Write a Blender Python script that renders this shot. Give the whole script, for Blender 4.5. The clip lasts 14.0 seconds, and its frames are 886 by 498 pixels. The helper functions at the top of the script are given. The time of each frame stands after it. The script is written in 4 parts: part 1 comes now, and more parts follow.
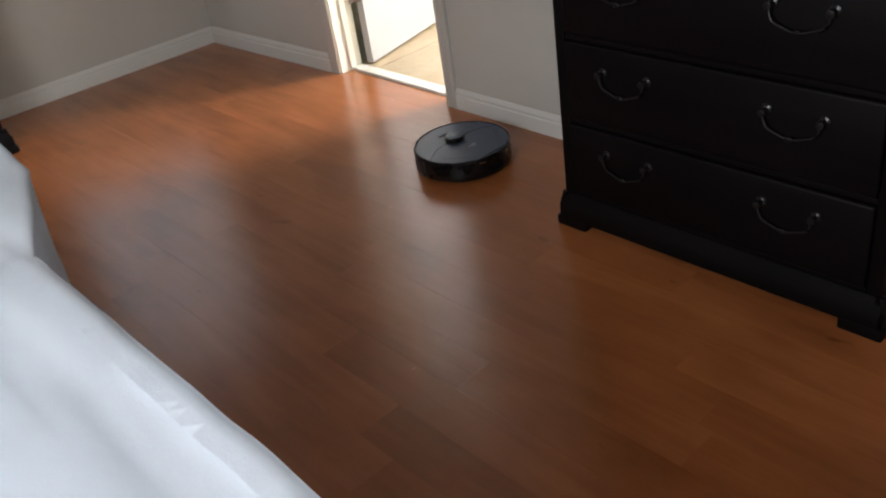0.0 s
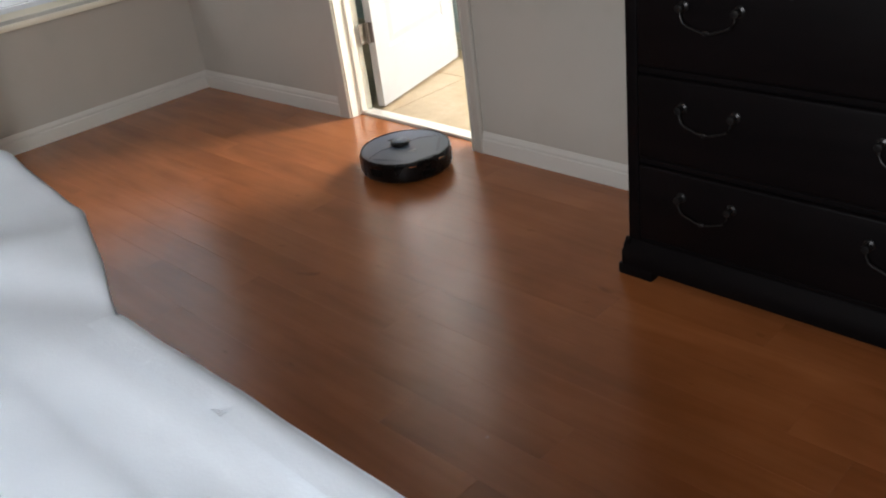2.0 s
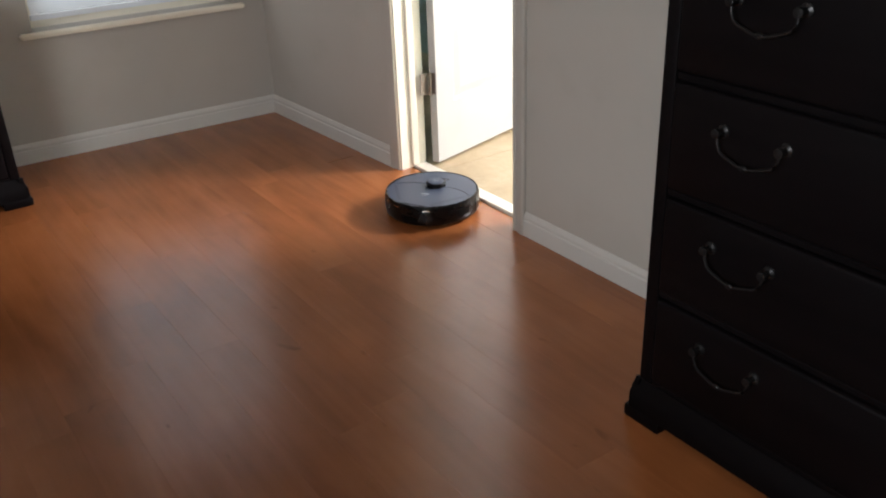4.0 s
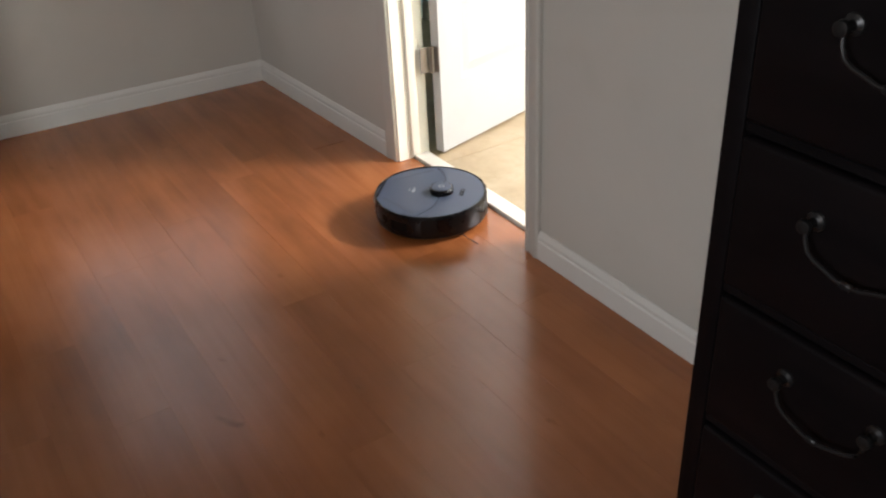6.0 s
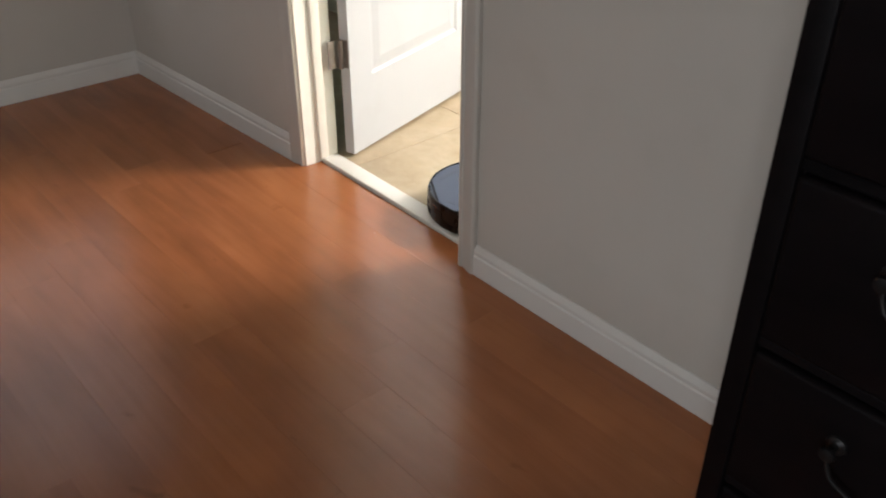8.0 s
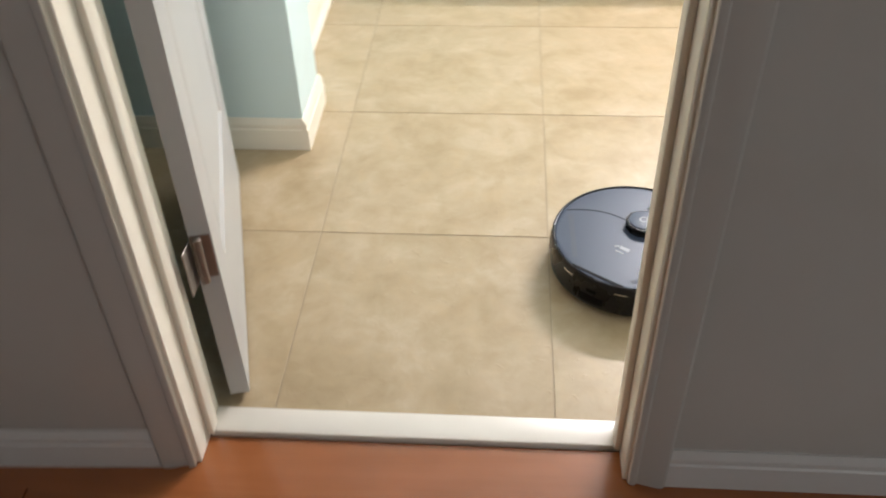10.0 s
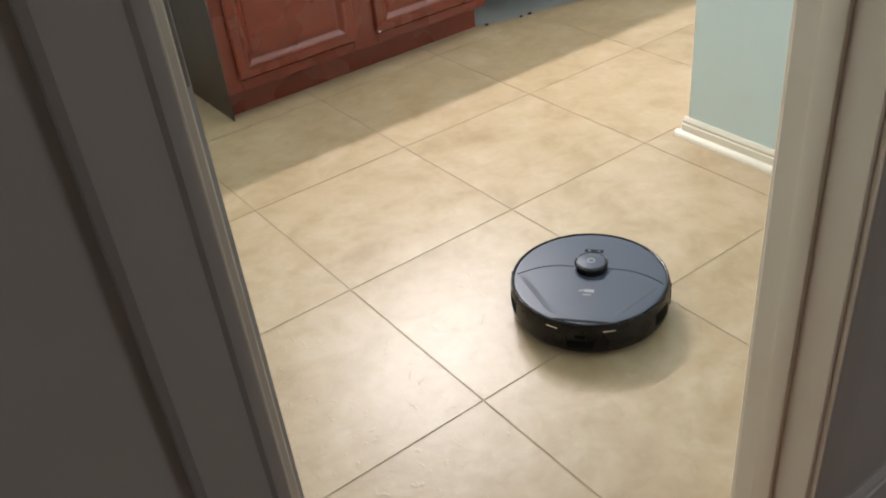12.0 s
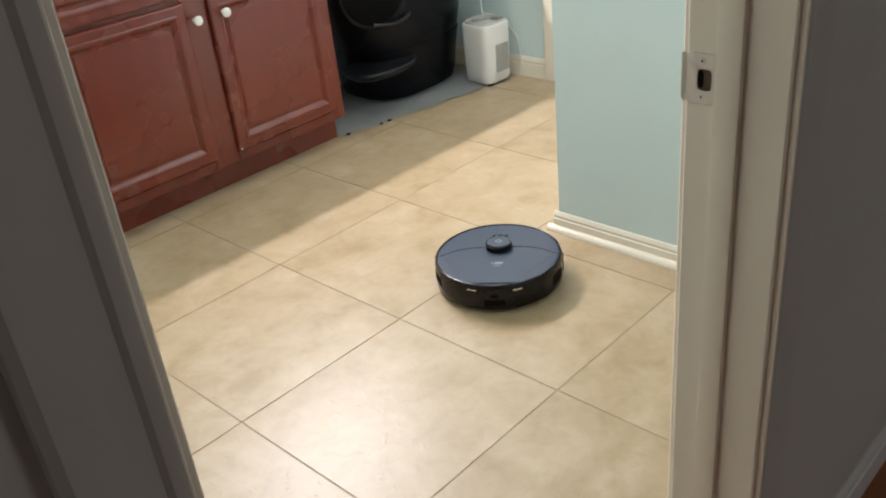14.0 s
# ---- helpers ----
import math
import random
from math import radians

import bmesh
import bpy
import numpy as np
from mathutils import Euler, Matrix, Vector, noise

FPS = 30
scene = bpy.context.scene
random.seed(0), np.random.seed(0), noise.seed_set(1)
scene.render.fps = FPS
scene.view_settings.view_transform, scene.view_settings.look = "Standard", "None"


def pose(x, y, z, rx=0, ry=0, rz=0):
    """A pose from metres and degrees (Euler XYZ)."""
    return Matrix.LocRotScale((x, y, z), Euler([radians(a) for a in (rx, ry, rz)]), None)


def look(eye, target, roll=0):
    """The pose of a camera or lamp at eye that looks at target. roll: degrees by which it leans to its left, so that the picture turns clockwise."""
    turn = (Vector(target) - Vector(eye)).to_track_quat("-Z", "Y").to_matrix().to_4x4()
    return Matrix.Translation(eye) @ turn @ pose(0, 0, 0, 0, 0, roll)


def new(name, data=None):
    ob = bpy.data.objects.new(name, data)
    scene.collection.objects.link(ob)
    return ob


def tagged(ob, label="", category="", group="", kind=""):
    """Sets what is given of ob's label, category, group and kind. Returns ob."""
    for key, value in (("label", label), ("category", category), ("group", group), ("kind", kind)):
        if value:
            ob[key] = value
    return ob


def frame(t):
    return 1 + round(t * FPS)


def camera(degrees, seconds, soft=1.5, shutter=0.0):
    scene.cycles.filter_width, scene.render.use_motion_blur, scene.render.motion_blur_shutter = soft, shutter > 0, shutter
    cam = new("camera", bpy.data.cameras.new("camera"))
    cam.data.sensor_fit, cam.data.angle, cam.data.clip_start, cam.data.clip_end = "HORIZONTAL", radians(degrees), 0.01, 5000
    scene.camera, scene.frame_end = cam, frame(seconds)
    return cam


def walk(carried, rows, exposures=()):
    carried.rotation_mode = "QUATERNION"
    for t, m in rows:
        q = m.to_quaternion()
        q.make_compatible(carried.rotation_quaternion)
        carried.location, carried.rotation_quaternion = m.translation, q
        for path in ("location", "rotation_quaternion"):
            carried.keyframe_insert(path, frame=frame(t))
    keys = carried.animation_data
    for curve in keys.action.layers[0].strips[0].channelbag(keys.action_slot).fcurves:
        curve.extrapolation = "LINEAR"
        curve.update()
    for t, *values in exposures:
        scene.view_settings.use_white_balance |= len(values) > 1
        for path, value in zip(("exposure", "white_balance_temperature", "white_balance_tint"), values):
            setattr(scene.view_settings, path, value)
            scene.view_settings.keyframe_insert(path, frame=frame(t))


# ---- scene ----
cam = camera(52.9, 14.0, soft=2.0, shutter=0.3)
PATH = [
    (0, (3.338, -2.233, 1.439), (2.004, -1.179, 0.386), -9.3),
    (0.5, (3.151, -2.270, 1.401), (1.881, -1.089, 0.403), -7.8),
    (1, (3.012, -2.27, 1.368), (1.777, -1.057, 0.367), -6.0),
    (1.5, (2.983, -2.283, 1.344), (1.716, -1.088, 0.3625), -7.7),
    (2, (2.989, -2.301, 1.346), (1.69, -1.123, 0.383), -7.8),
    (2.5, (2.996, -2.331, 1.38), (1.688, -1.114, 0.481), -7.5),
    (5, (2.672, -1.405, 1.338), (1.118, -0.594, 0.375), -2.1),
    (5.5, (2.496, -1.335, 1.333), (0.967, -0.571, 0.295), -6.2),
    (6, (2.474, -1.355, 1.34), (1.01, -0.47, 0.305), -3.1),
    (6.5, (2.491, -1.357, 1.343), (1.071, -0.406, 0.305), -1.6),
    (7, (2.498, -1.364, 1.34), (1.071, -0.412, 0.312), 0.1),
    (9.5, (0.93, -1.093, 1.282), (0.412, 0.378, 0.03), -1.2),
    (10, (0.5, -0.913, 1.274), (0.373, 0.601, -0.027), -1.7),
    (10.5, (0.257, -0.712, 1.212), (0.57, 0.756, -0.109), -4.6),
    (11, (0.083, -0.556, 1.262), (0.557, 0.868, -0.06), -8.2),
    (11.5, (-0.122, -0.511, 1.263), (0.733, 0.858, 0.082), -9.7),
    (12, (-0.143, -0.45, 1.258), (0.761, 0.938, 0.137), -6.6),
    (12.5, (-0.122, -0.398, 1.247), (0.977, 0.908, 0.205), -6.3),
    (13, (-0.153, -0.387, 1.274), (1.099, 0.839, 0.311), -6.2),
    (13.5, (-0.166, -0.381, 1.275), (1.068, 0.872, 0.323), -5.9),
    (14, (-0.156, -0.371, 1.276), (1.065, 0.884, 0.309), -6.3),
]
walk(cam, [(t, look(eye, target, roll)) for t, eye, target, roll in PATH],
     exposures=[(0, 0.45), (5, 0.45), (7.2, 0.42), (9.3, -0.36), (10, -0.5), (10.5, -0.75), (11, -1.0), (14, -1.11)])

# ---- world, light, exposure ----
world = bpy.data.worlds.new("sky")
scene.world = world
world.use_nodes = True
wn = world.node_tree.nodes
sky = wn.new("ShaderNodeTexSky")
sky.sky_type, sky.sun_disc = "NISHITA", False
sky.sun_elevation, sky.sun_rotation = radians(35), radians(200)
world.node_tree.links.new(sky.outputs[0], wn["Background"].inputs[0])
wn["Background"].inputs[1].default_value = 0.1


def area_lamp(name, m, sx, sy, watts, colour):
    d = bpy.data.lights.new(name, "AREA")
    d.shape, d.size, d.size_y, d.energy, d.color = "RECTANGLE", sx, sy, watts, colour
    ob = new(name, d)
    ob.matrix_world = m
    return ob


# the shaded warm vanity bar over the washbasin mirror shines down and out
area_lamp("vanity_light", look((1.78, 2.60, 1.88), (1.78, 1.60, 1.75)), 1.05, 0.085, 162, (1.0, 0.94, 0.97))
# daylight behind the closed blind; unseen fill added in an opening behind the bed
area_lamp("daylight_lamp", look((-1.212, -0.645, 1.27), (0.0, -0.705, 1.27)), 0.80, 1.32, 3.2, (0.93, 0.97, 1.0))
area_lamp("daylight_lamp", look((3.0, -3.93, 1.84), (2.6, -3.2, 0.3)), 1.5, 1.1, 84, (0.895, 0.95, 1.0))

# ---- helpers ----


def part(name, bm, material, parent=None, label="", smooth=False):
    me = bpy.data.meshes.new(name)
    bmesh.ops.recalc_face_normals(bm, faces=bm.faces)
    bm.to_mesh(me)
    bm.free()
    if smooth:
        me.polygons.foreach_set("use_smooth", [True] * len(me.polygons))
        if smooth != "all":
            me.set_sharp_from_angle(angle=radians(38))
    me.materials.append(material)
    ob = new(name, me)
    if parent:
        ob.parent = parent
    if label:
        tagged(ob, label)
    return ob


def thing(name, label, category, m=None, group="", kind=""):
    ob = new(name)
    ob.empty_display_size = 0.1
    if m is not None:
        ob.matrix_world = m
    return tagged(ob, label, category, group, kind)


def box(x0, x1, y0, y1, z0, z1, bevel=0.0, segs=2, bm=None):
    bm = bm or bmesh.new()
    vs = [bm.verts.new((x, y, z)) for x in (x0, x1) for y in (y0, y1) for z in (z0, z1)]
    fs = [bm.faces.new([vs[i] for i in q]) for q in
          ((0, 1, 3, 2), (4, 6, 7, 5), (0, 4, 5, 1), (2, 3, 7, 6), (0, 2, 6, 4), (1, 5, 7, 3))]
    if bevel:
        es = {e for f in fs for e in f.edges}
        bmesh.ops.bevel(bm, geom=list(es), offset=bevel, segments=segs, affect="EDGES", profile=0.5)
    return bm


def lathe(profile, steps=64, bm=None, centre=(0, 0)):
    """Turns (radius, height) pairs about the z axis; radius 0 closes the end."""
    bm = bm or bmesh.new()
    rings = []
    for r, z in profile:
        if r < 1e-6:
            rings.append([bm.verts.new((centre[0], centre[1], z))])
        else:
            rings.append([bm.verts.new((centre[0] + r * math.cos(2 * math.pi * k / steps),
                                        centre[1] + r * math.sin(2 * math.pi * k / steps), z)) for k in range(steps)])
    for a, b in zip(rings, rings[1:]):
        for k in range(steps):
            n = (k + 1) % steps
            if len(a) == 1 and len(b) > 1:
                bm.faces.new((a[0], b[k], b[n]))
            elif len(b) == 1 and len(a) > 1:
                bm.faces.new((a[k], a[n], b[0]))
            elif len(a) > 1:
                bm.faces.new((a[k], a[n], b[n], b[k]))
    return bm


def extrude_profile(profile, p0, p1, out, up=(0, 0, 1), bm=None):
    """Sweeps (out, up) pairs along the straight line p0-p1."""
    bm = bm or bmesh.new()
    o, u = Vector(out), Vector(up)
    rows = [[bm.verts.new(Vector(p) + a * o + b * u) for a, b in profile] for p in (p0, p1)]
    n = len(profile)
    for k in range(n):
        bm.faces.new((rows[0][k], rows[0][(k + 1) % n], rows[1][(k + 1) % n], rows[1][k]))
    bm.faces.new(rows[0])
    bm.faces.new(list(reversed(rows[1])))
    return bm


def prism(points, z0, z1, bm=None):
    bm = bm or bmesh.new()
    a = [bm.verts.new((x, y, z0)) for x, y in points]
    b = [bm.verts.new((x, y, z1)) for x, y in points]
    n = len(points)
    for k in range(n):
        bm.faces.new((a[k], a[(k + 1) % n], b[(k + 1) % n], b[k]))
    bm.faces.new(list(reversed(a)))
    bm.faces.new(b)
    return bm


def tube(points, radius, bm=None, sides=8):
    bm = bm or bmesh.new()
    pts = [Vector(p) for p in points]
    rings = []
    for i, p in enumerate(pts):
        d = (pts[min(i + 1, len(pts) - 1)] - pts[max(i - 1, 0)]).normalized()
        a = d.cross(Vector((0, 0, 1)) if abs(d.z) < 0.9 else Vector((1, 0, 0))).normalized()
        b = d.cross(a)
        rings.append([bm.verts.new(p + radius * (a * math.cos(2 * math.pi * k / sides) + b * math.sin(2 * math.pi * k / sides)))
                      for k in range(sides)])
    for r, s in zip(rings, rings[1:]):
        for k in range(sides):
            bm.faces.new((r[k], r[(k + 1) % sides], s[(k + 1) % sides], s[k]))
    bm.faces.new(list(reversed(rings[0])))
    bm.faces.new(rings[-1])
    return bm


# ---- materials ----


class Nodes:
    """A small builder round one material's node tree."""

    def __init__(self, name, rough=0.5, metal=0.0, coat=0.0, coat_rough=0.1, spec=0.5):
        self.mat = bpy.data.materials.new(name)
        self.mat.use_nodes = True
        self.tree = self.mat.node_tree
        self.b = self.tree.nodes["Principled BSDF"]
        for key, v in (("Roughness", rough), ("Metallic", metal), ("Coat Weight", coat), ("Coat Roughness", coat_rough),
                       ("Specular IOR Level", spec)):
            self.b.inputs[key].default_value = v
        tc = self.tree.nodes.new("ShaderNodeTexCoord")
        self.obj = tc.outputs["Object"]

    def link(self, a, b):
        self.tree.links.new(a, b)

    def space(self, scale, rot=(0, 0, 0), source=None):
        n = self.tree.nodes.new("ShaderNodeMapping")
        n.inputs["Scale"].default_value, n.inputs["Rotation"].default_value = scale, rot
        self.link(source or self.obj, n.inputs[0])
        return n.outputs[0]

    def world_space(self):
        return self.tree.nodes.new("ShaderNodeNewGeometry").outputs["Position"]

    def noise(self, vec, scale, detail=4, rough=0.55, distort=0.0):
        n = self.tree.nodes.new("ShaderNodeTexNoise")
        n.inputs["Scale"].default_value, n.inputs["Detail"].default_value = scale, detail
        n.inputs["Roughness"].default_value, n.inputs["Distortion"].default_value = rough, distort
        self.link(vec, n.inputs["Vector"])
        return n.outputs["Fac"]

    def random(self):
        return self.tree.nodes.new("ShaderNodeObjectInfo").outputs["Random"]

    def ramp(self, fac, stops):
        n = self.tree.nodes.new("ShaderNodeValToRGB")
        e = n.color_ramp.elements
        while len(e) < len(stops):
            e.new(0.5)
        for el, (p, c) in zip(e, stops):
            el.position, el.color = p, (*c, 1) if len(c) == 3 else c
        self.link(fac, n.inputs[0])
        return n.outputs[0]

    def mix(self, fac, a, b, mode="MIX"):
        n = self.tree.nodes.new("ShaderNodeMix")
        n.data_type, n.blend_type = "RGBA", mode
        for v, s in ((fac, n.inputs[0]), (a, n.inputs[6]), (b, n.inputs[7])):
            if hasattr(v, "is_linked"):
                self.link(v, s)
            else:
                s.default_value = v if isinstance(v, (int, float)) else (*v, 1)
        return n.outputs[2]

    def maths(self, op, a, b):
        n = self.tree.nodes.new("ShaderNodeMath")
        n.operation = op
        for v, s in ((a, n.inputs[0]), (b, n.inputs[1])):
            if hasattr(v, "is_linked"):
                self.link(v, s)
            else:
                s.default_value = v
        return n.outputs[0]

    def span(self, fac, lo, hi):
        n = self.tree.nodes.new("ShaderNodeMapRange")
        n.inputs["To Min"].default_value, n.inputs["To Max"].default_value = lo, hi
        self.link(fac, n.inputs["Value"])
        return n.outputs[0]

    def bump(self, height, strength, distance, before=None):
        n = self.tree.nodes.new("ShaderNodeBump")
        n.inputs["Strength"].default_value, n.inputs["Distance"].default_value = strength, distance
        self.link(height, n.inputs["Height"])
        if before:
            self.link(before, n.inputs["Normal"])
        return n.outputs[0]

    def done(self, colour=None, rough=None, normal=None):
        for v, key in ((colour, "Base Color"), (rough, "Roughness"), (normal, "Normal")):
            if v is None:
                continue
            if hasattr(v, "is_linked"):
                self.link(v, self.b.inputs[key])
            else:
                self.b.inputs[key].default_value = (*v, 1) if key == "Base Color" else v
        return self.mat


def paint(name, colour, rough=0.6, orange_peel=0.0006, spec=0.4):
    n = Nodes(name, rough, spec=spec)
    p = n.world_space()
    big, fine = n.noise(p, 1.7, 3), n.noise(p, 140, 3)
    c = n.mix(n.span(big, 0, 1), tuple(v * 0.93 for v in colour), tuple(min(1, v * 1.05) for v in colour))
    smudge = n.ramp(n.noise(p, 6, 5), [(0.55, (1, 1, 1)), (0.9, (0.94, 0.93, 0.91))])
    return n.done(n.mix(1.0, c, smudge, "MULTIPLY"), n.span(big, rough - 0.06, rough + 0.08), n.bump(fine, 0.35, orange_peel))


def plank_material():
    n = Nodes("cherry_laminate", 0.3, coat=0.27, coat_rough=0.24, spec=0.48)
    p = n.world_space()
    r = n.random()
    shift = n.tree.nodes.new("ShaderNodeVectorMath")
    shift.operation = "ADD"
    comb = n.tree.nodes.new("ShaderNodeCombineXYZ")
    n.link(n.maths("MULTIPLY", r, 37.0), comb.inputs[0])
    n.link(n.maths("MULTIPLY", r, 11.0), comb.inputs[1])
    n.link(p, shift.inputs[0]), n.link(comb.outputs[0], shift.inputs[1])
    v = shift.outputs[0]
    grain = n.noise(n.space((1.6, 34, 1), source=v), 1.0, 6, 0.6, 0.35)
    cloud = n.noise(n.space((0.8, 3.2, 1), source=v), 1.6, 3, 0.5, 0.8)
    base = n.ramp(cloud, [(0.25, (0.262, 0.084, 0.026)), (0.5, (0.334, 0.112, 0.036)), (0.78, (0.40, 0.142, 0.047))])
    streak = n.ramp(grain, [(0.35, (0.80, 0.75, 0.70)), (0.55, (1, 1, 1)), (0.8, (1.08, 1.06, 1.02))])
    c = n.mix(0.38, base, streak, "MULTIPLY")
    tone = n.ramp(r, [(0.0, (0.96, 0.95, 0.94)), (1.0, (1.03, 1.02, 1.01))])
    c = n.mix(1.0, c, tone, "MULTIPLY")
    patch = n.noise(n.space((0.9, 1.3, 1), source=p), 2.3, 4, 0.6)
    c = n.mix(1.0, c, n.ramp(patch, [(0.3, (0.84, 0.82, 0.80)), (0.7, (1.08, 1.06, 1.04))]), "MULTIPLY")
    knots = n.ramp(n.noise(n.space((1.0, 1.7, 1), source=v), 7.5, 3, 0.5, 0.4), [(0.70, (1, 1, 1)), (0.80, (0.62, 0.55, 0.50))])
    c = n.mix(1.0, c, knots, "MULTIPLY")
    scuff = n.noise(p, 3.0, 6, 0.65)
    return n.done(c, n.span(scuff, 0.18, 0.31), n.bump(grain, 0.12, 0.0006))


def tile_material():
    n = Nodes("beige_ceramic", 0.35, spec=0.5)
    p = n.world_space()
    r = n.random()
    comb = n.tree.nodes.new("ShaderNodeCombineXYZ")
    n.link(n.maths("MULTIPLY", r, 23.0), comb.inputs[0])
    n.link(n.maths("MULTIPLY", r, 41.0), comb.inputs[1])
    add = n.tree.nodes.new("ShaderNodeVectorMath")
    add.operation = "ADD"
    n.link(p, add.inputs[0]), n.link(comb.outputs[0], add.inputs[1])
    v = add.outputs[0]
    cloud = n.noise(v, 6.5, 7, 0.62, 0.35)
    blotch = n.noise(v, 15, 5, 0.6, 0.9)
    vein = n.noise(n.space((2, 4, 1), (0, 0, 0.6), source=v), 2.0, 6, 0.6, 0.5)
    c = n.ramp(cloud, [(0.28, (0.375, 0.280, 0.165)), (0.44, (0.435, 0.335, 0.208)), (0.56, (0.468, 0.368, 0.240)), (0.72, (0.530, 0.435, 0.310))])
    c = n.mix(0.55, c, n.ramp(vein, [(0.2, (0.90, 0.86, 0.80)), (0.8, (1.04, 1.04, 1.04))]), "MULTIPLY")
    c = n.mix(0.6, c, n.ramp(blotch, [(0.34, (0.90, 0.87, 0.80)), (0.5, (1, 1, 1)), (0.68, (1.07, 1.04, 1.0))]), "MULTIPLY")
    c = n.mix(1.0, c, n.ramp(r, [(0, (0.95, 0.94, 0.92)), (1, (1.04, 1.03, 1.02))]), "MULTIPLY")
    lumps = n.noise(v, 17, 4, 0.5)
    pits = n.noise(v, 120, 3)
    dents = n.ramp(n.noise(v, 42, 3, 0.5, 0.6), [(0.62, (0, 0, 0)), (0.72, (1, 1, 1))])
    relief = n.bump(pits, 0.12, 0.0008, n.bump(dents, 0.3, 0.0011, n.bump(lumps, 0.30, 0.0024)))
    return n.done(c, n.span(cloud, 0.31, 0.41), relief)


def wood_material(name, dark, light, rough, coat, axis_scale, bump=0.15):
    n = Nodes(name, rough, coat=coat, coat_rough=0.15)
    grain = n.noise(n.space(axis_scale), 1.0, 6, 0.6, 0.5)
    cloud = n.noise(n.obj, 3.0, 3)
    c = n.mix(n.ramp(grain, [(0.3, (0, 0, 0)), (0.7, (1, 1, 1))]), dark, light)
    c = n.mix(0.5, c, n.ramp(cloud, [(0.3, (0.8, 0.78, 0.78)), (0.7, (1.1, 1.08, 1.08))]), "MULTIPLY")
    return n.done(c, n.span(cloud, rough - 0.07, rough + 0.1), n.bump(grain, bump, 0.0006))


def plain(name, colour, rough, metal=0.0, coat=0.0, speckle=0.06, bump=0.0, scale=60, spec=0.5):
    n = Nodes(name, rough, metal, coat, spec=spec)
    f = n.noise(n.obj, scale, 4)
    g = n.noise(n.obj, scale / 12, 3)
    c = n.mix(f, tuple(v * (1 - speckle) for v in colour), tuple(min(1, v * (1 + speckle)) for v in colour))
    return n.done(c, n.span(g, max(0.02, rough - 0.05), rough + 0.07), n.bump(f, bump, 0.0005) if bump else None)


def cloth(name, colour, scale, wrinkle):
    n = Nodes(name, 0.85, spec=0.2)
    n.b.inputs["Sheen Weight"].default_value = 0.15
    weave = n.noise(n.obj, scale, 2)
    folds = n.noise(n.obj, 5, 4, 0.5, 0.6)
    c = n.mix(folds, tuple(v * 0.95 for v in colour), colour)
    return n.done(c, None, n.bump(weave, 0.2, 0.0008, n.bump(folds, wrinkle, 0.03)))


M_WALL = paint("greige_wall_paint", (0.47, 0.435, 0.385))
M_TEAL = paint("pale_aqua_wall_paint", (0.65, 0.77, 0.755), 0.5)
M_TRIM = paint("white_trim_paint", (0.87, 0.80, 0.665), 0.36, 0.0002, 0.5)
# the trim's white again, with a greyer base for the bedroom
M_BASE = paint("greyer_white_baseboard_paint", (0.63, 0.60, 0.555), 0.4, 0.0003, 0.5)
# white doors; base lowered to offset how brightly the vanity light hits them
M_DOOR = paint("lowered_white_door_paint", (0.48, 0.47, 0.45), 0.38, 0.0003, 0.5)
M_CEIL = paint("ceiling_paint", (0.78, 0.77, 0.75), 0.8, 0.0012)
M_PLANK = plank_material()
M_TILE = tile_material()
M_GROUT = plain("tan_grout", (0.36, 0.28, 0.185), 0.9, speckle=0.25, bump=0.4, scale=220)
M_CHERRY = wood_material("cherry_stained_cabinet", (0.150, 0.0215, 0.0105), (0.172, 0.0260, 0.0128), 0.26, 0.30, (24, 24, 1.6), 0.06)
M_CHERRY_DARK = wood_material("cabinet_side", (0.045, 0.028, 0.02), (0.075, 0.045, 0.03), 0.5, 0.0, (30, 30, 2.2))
M_ESPRESSO = wood_material("espresso_dresser", (0.0022, 0.0016, 0.0019), (0.0045, 0.003, 0.0034), 0.5, 0.0, (2.2, 30, 30))
M_ESPRESSO.node_tree.nodes["Principled BSDF"].inputs["Specular IOR Level"].default_value = 0.10
M_PEWTER = plain("antique_pewter", (0.022, 0.020, 0.020), 0.32, 0.6, speckle=0.3)
M_NICKEL = plain("satin_nickel", (0.60, 0.55, 0.485), 0.42, 1.0, speckle=0.08)
M_BRONZE = plain("tarnished_hinge_metal", (0.30, 0.26, 0.23), 0.42, 0.85, speckle=0.12)
# near-black base: painted shade for holes modelled flat, and dark sensor windows
M_HOLE = plain("dark_recess", (0.003, 0.0027, 0.0025), 0.8, spec=0.1)
M_LATCH = plain("raw_wood_recess", (0.10, 0.062, 0.036), 0.8, speckle=0.3)
M_MARBLE = plain("cream_marble", (0.74, 0.69, 0.61), 0.3, speckle=0.05, scale=14)
M_BLACK = plain("black_abs_shell", (0.0042, 0.0038, 0.004), 0.27, speckle=0.08, scale=240, spec=0.28)


def cover_material():
    n = Nodes("slate_glass_cover", 0.35, spec=0.29)
    p = n.noise(n.obj, 420, 2)
    return n.done(n.mix(p, (0.048, 0.061, 0.092), (0.054, 0.067, 0.099)), n.span(n.noise(n.obj, 5, 3), 0.32, 0.38))


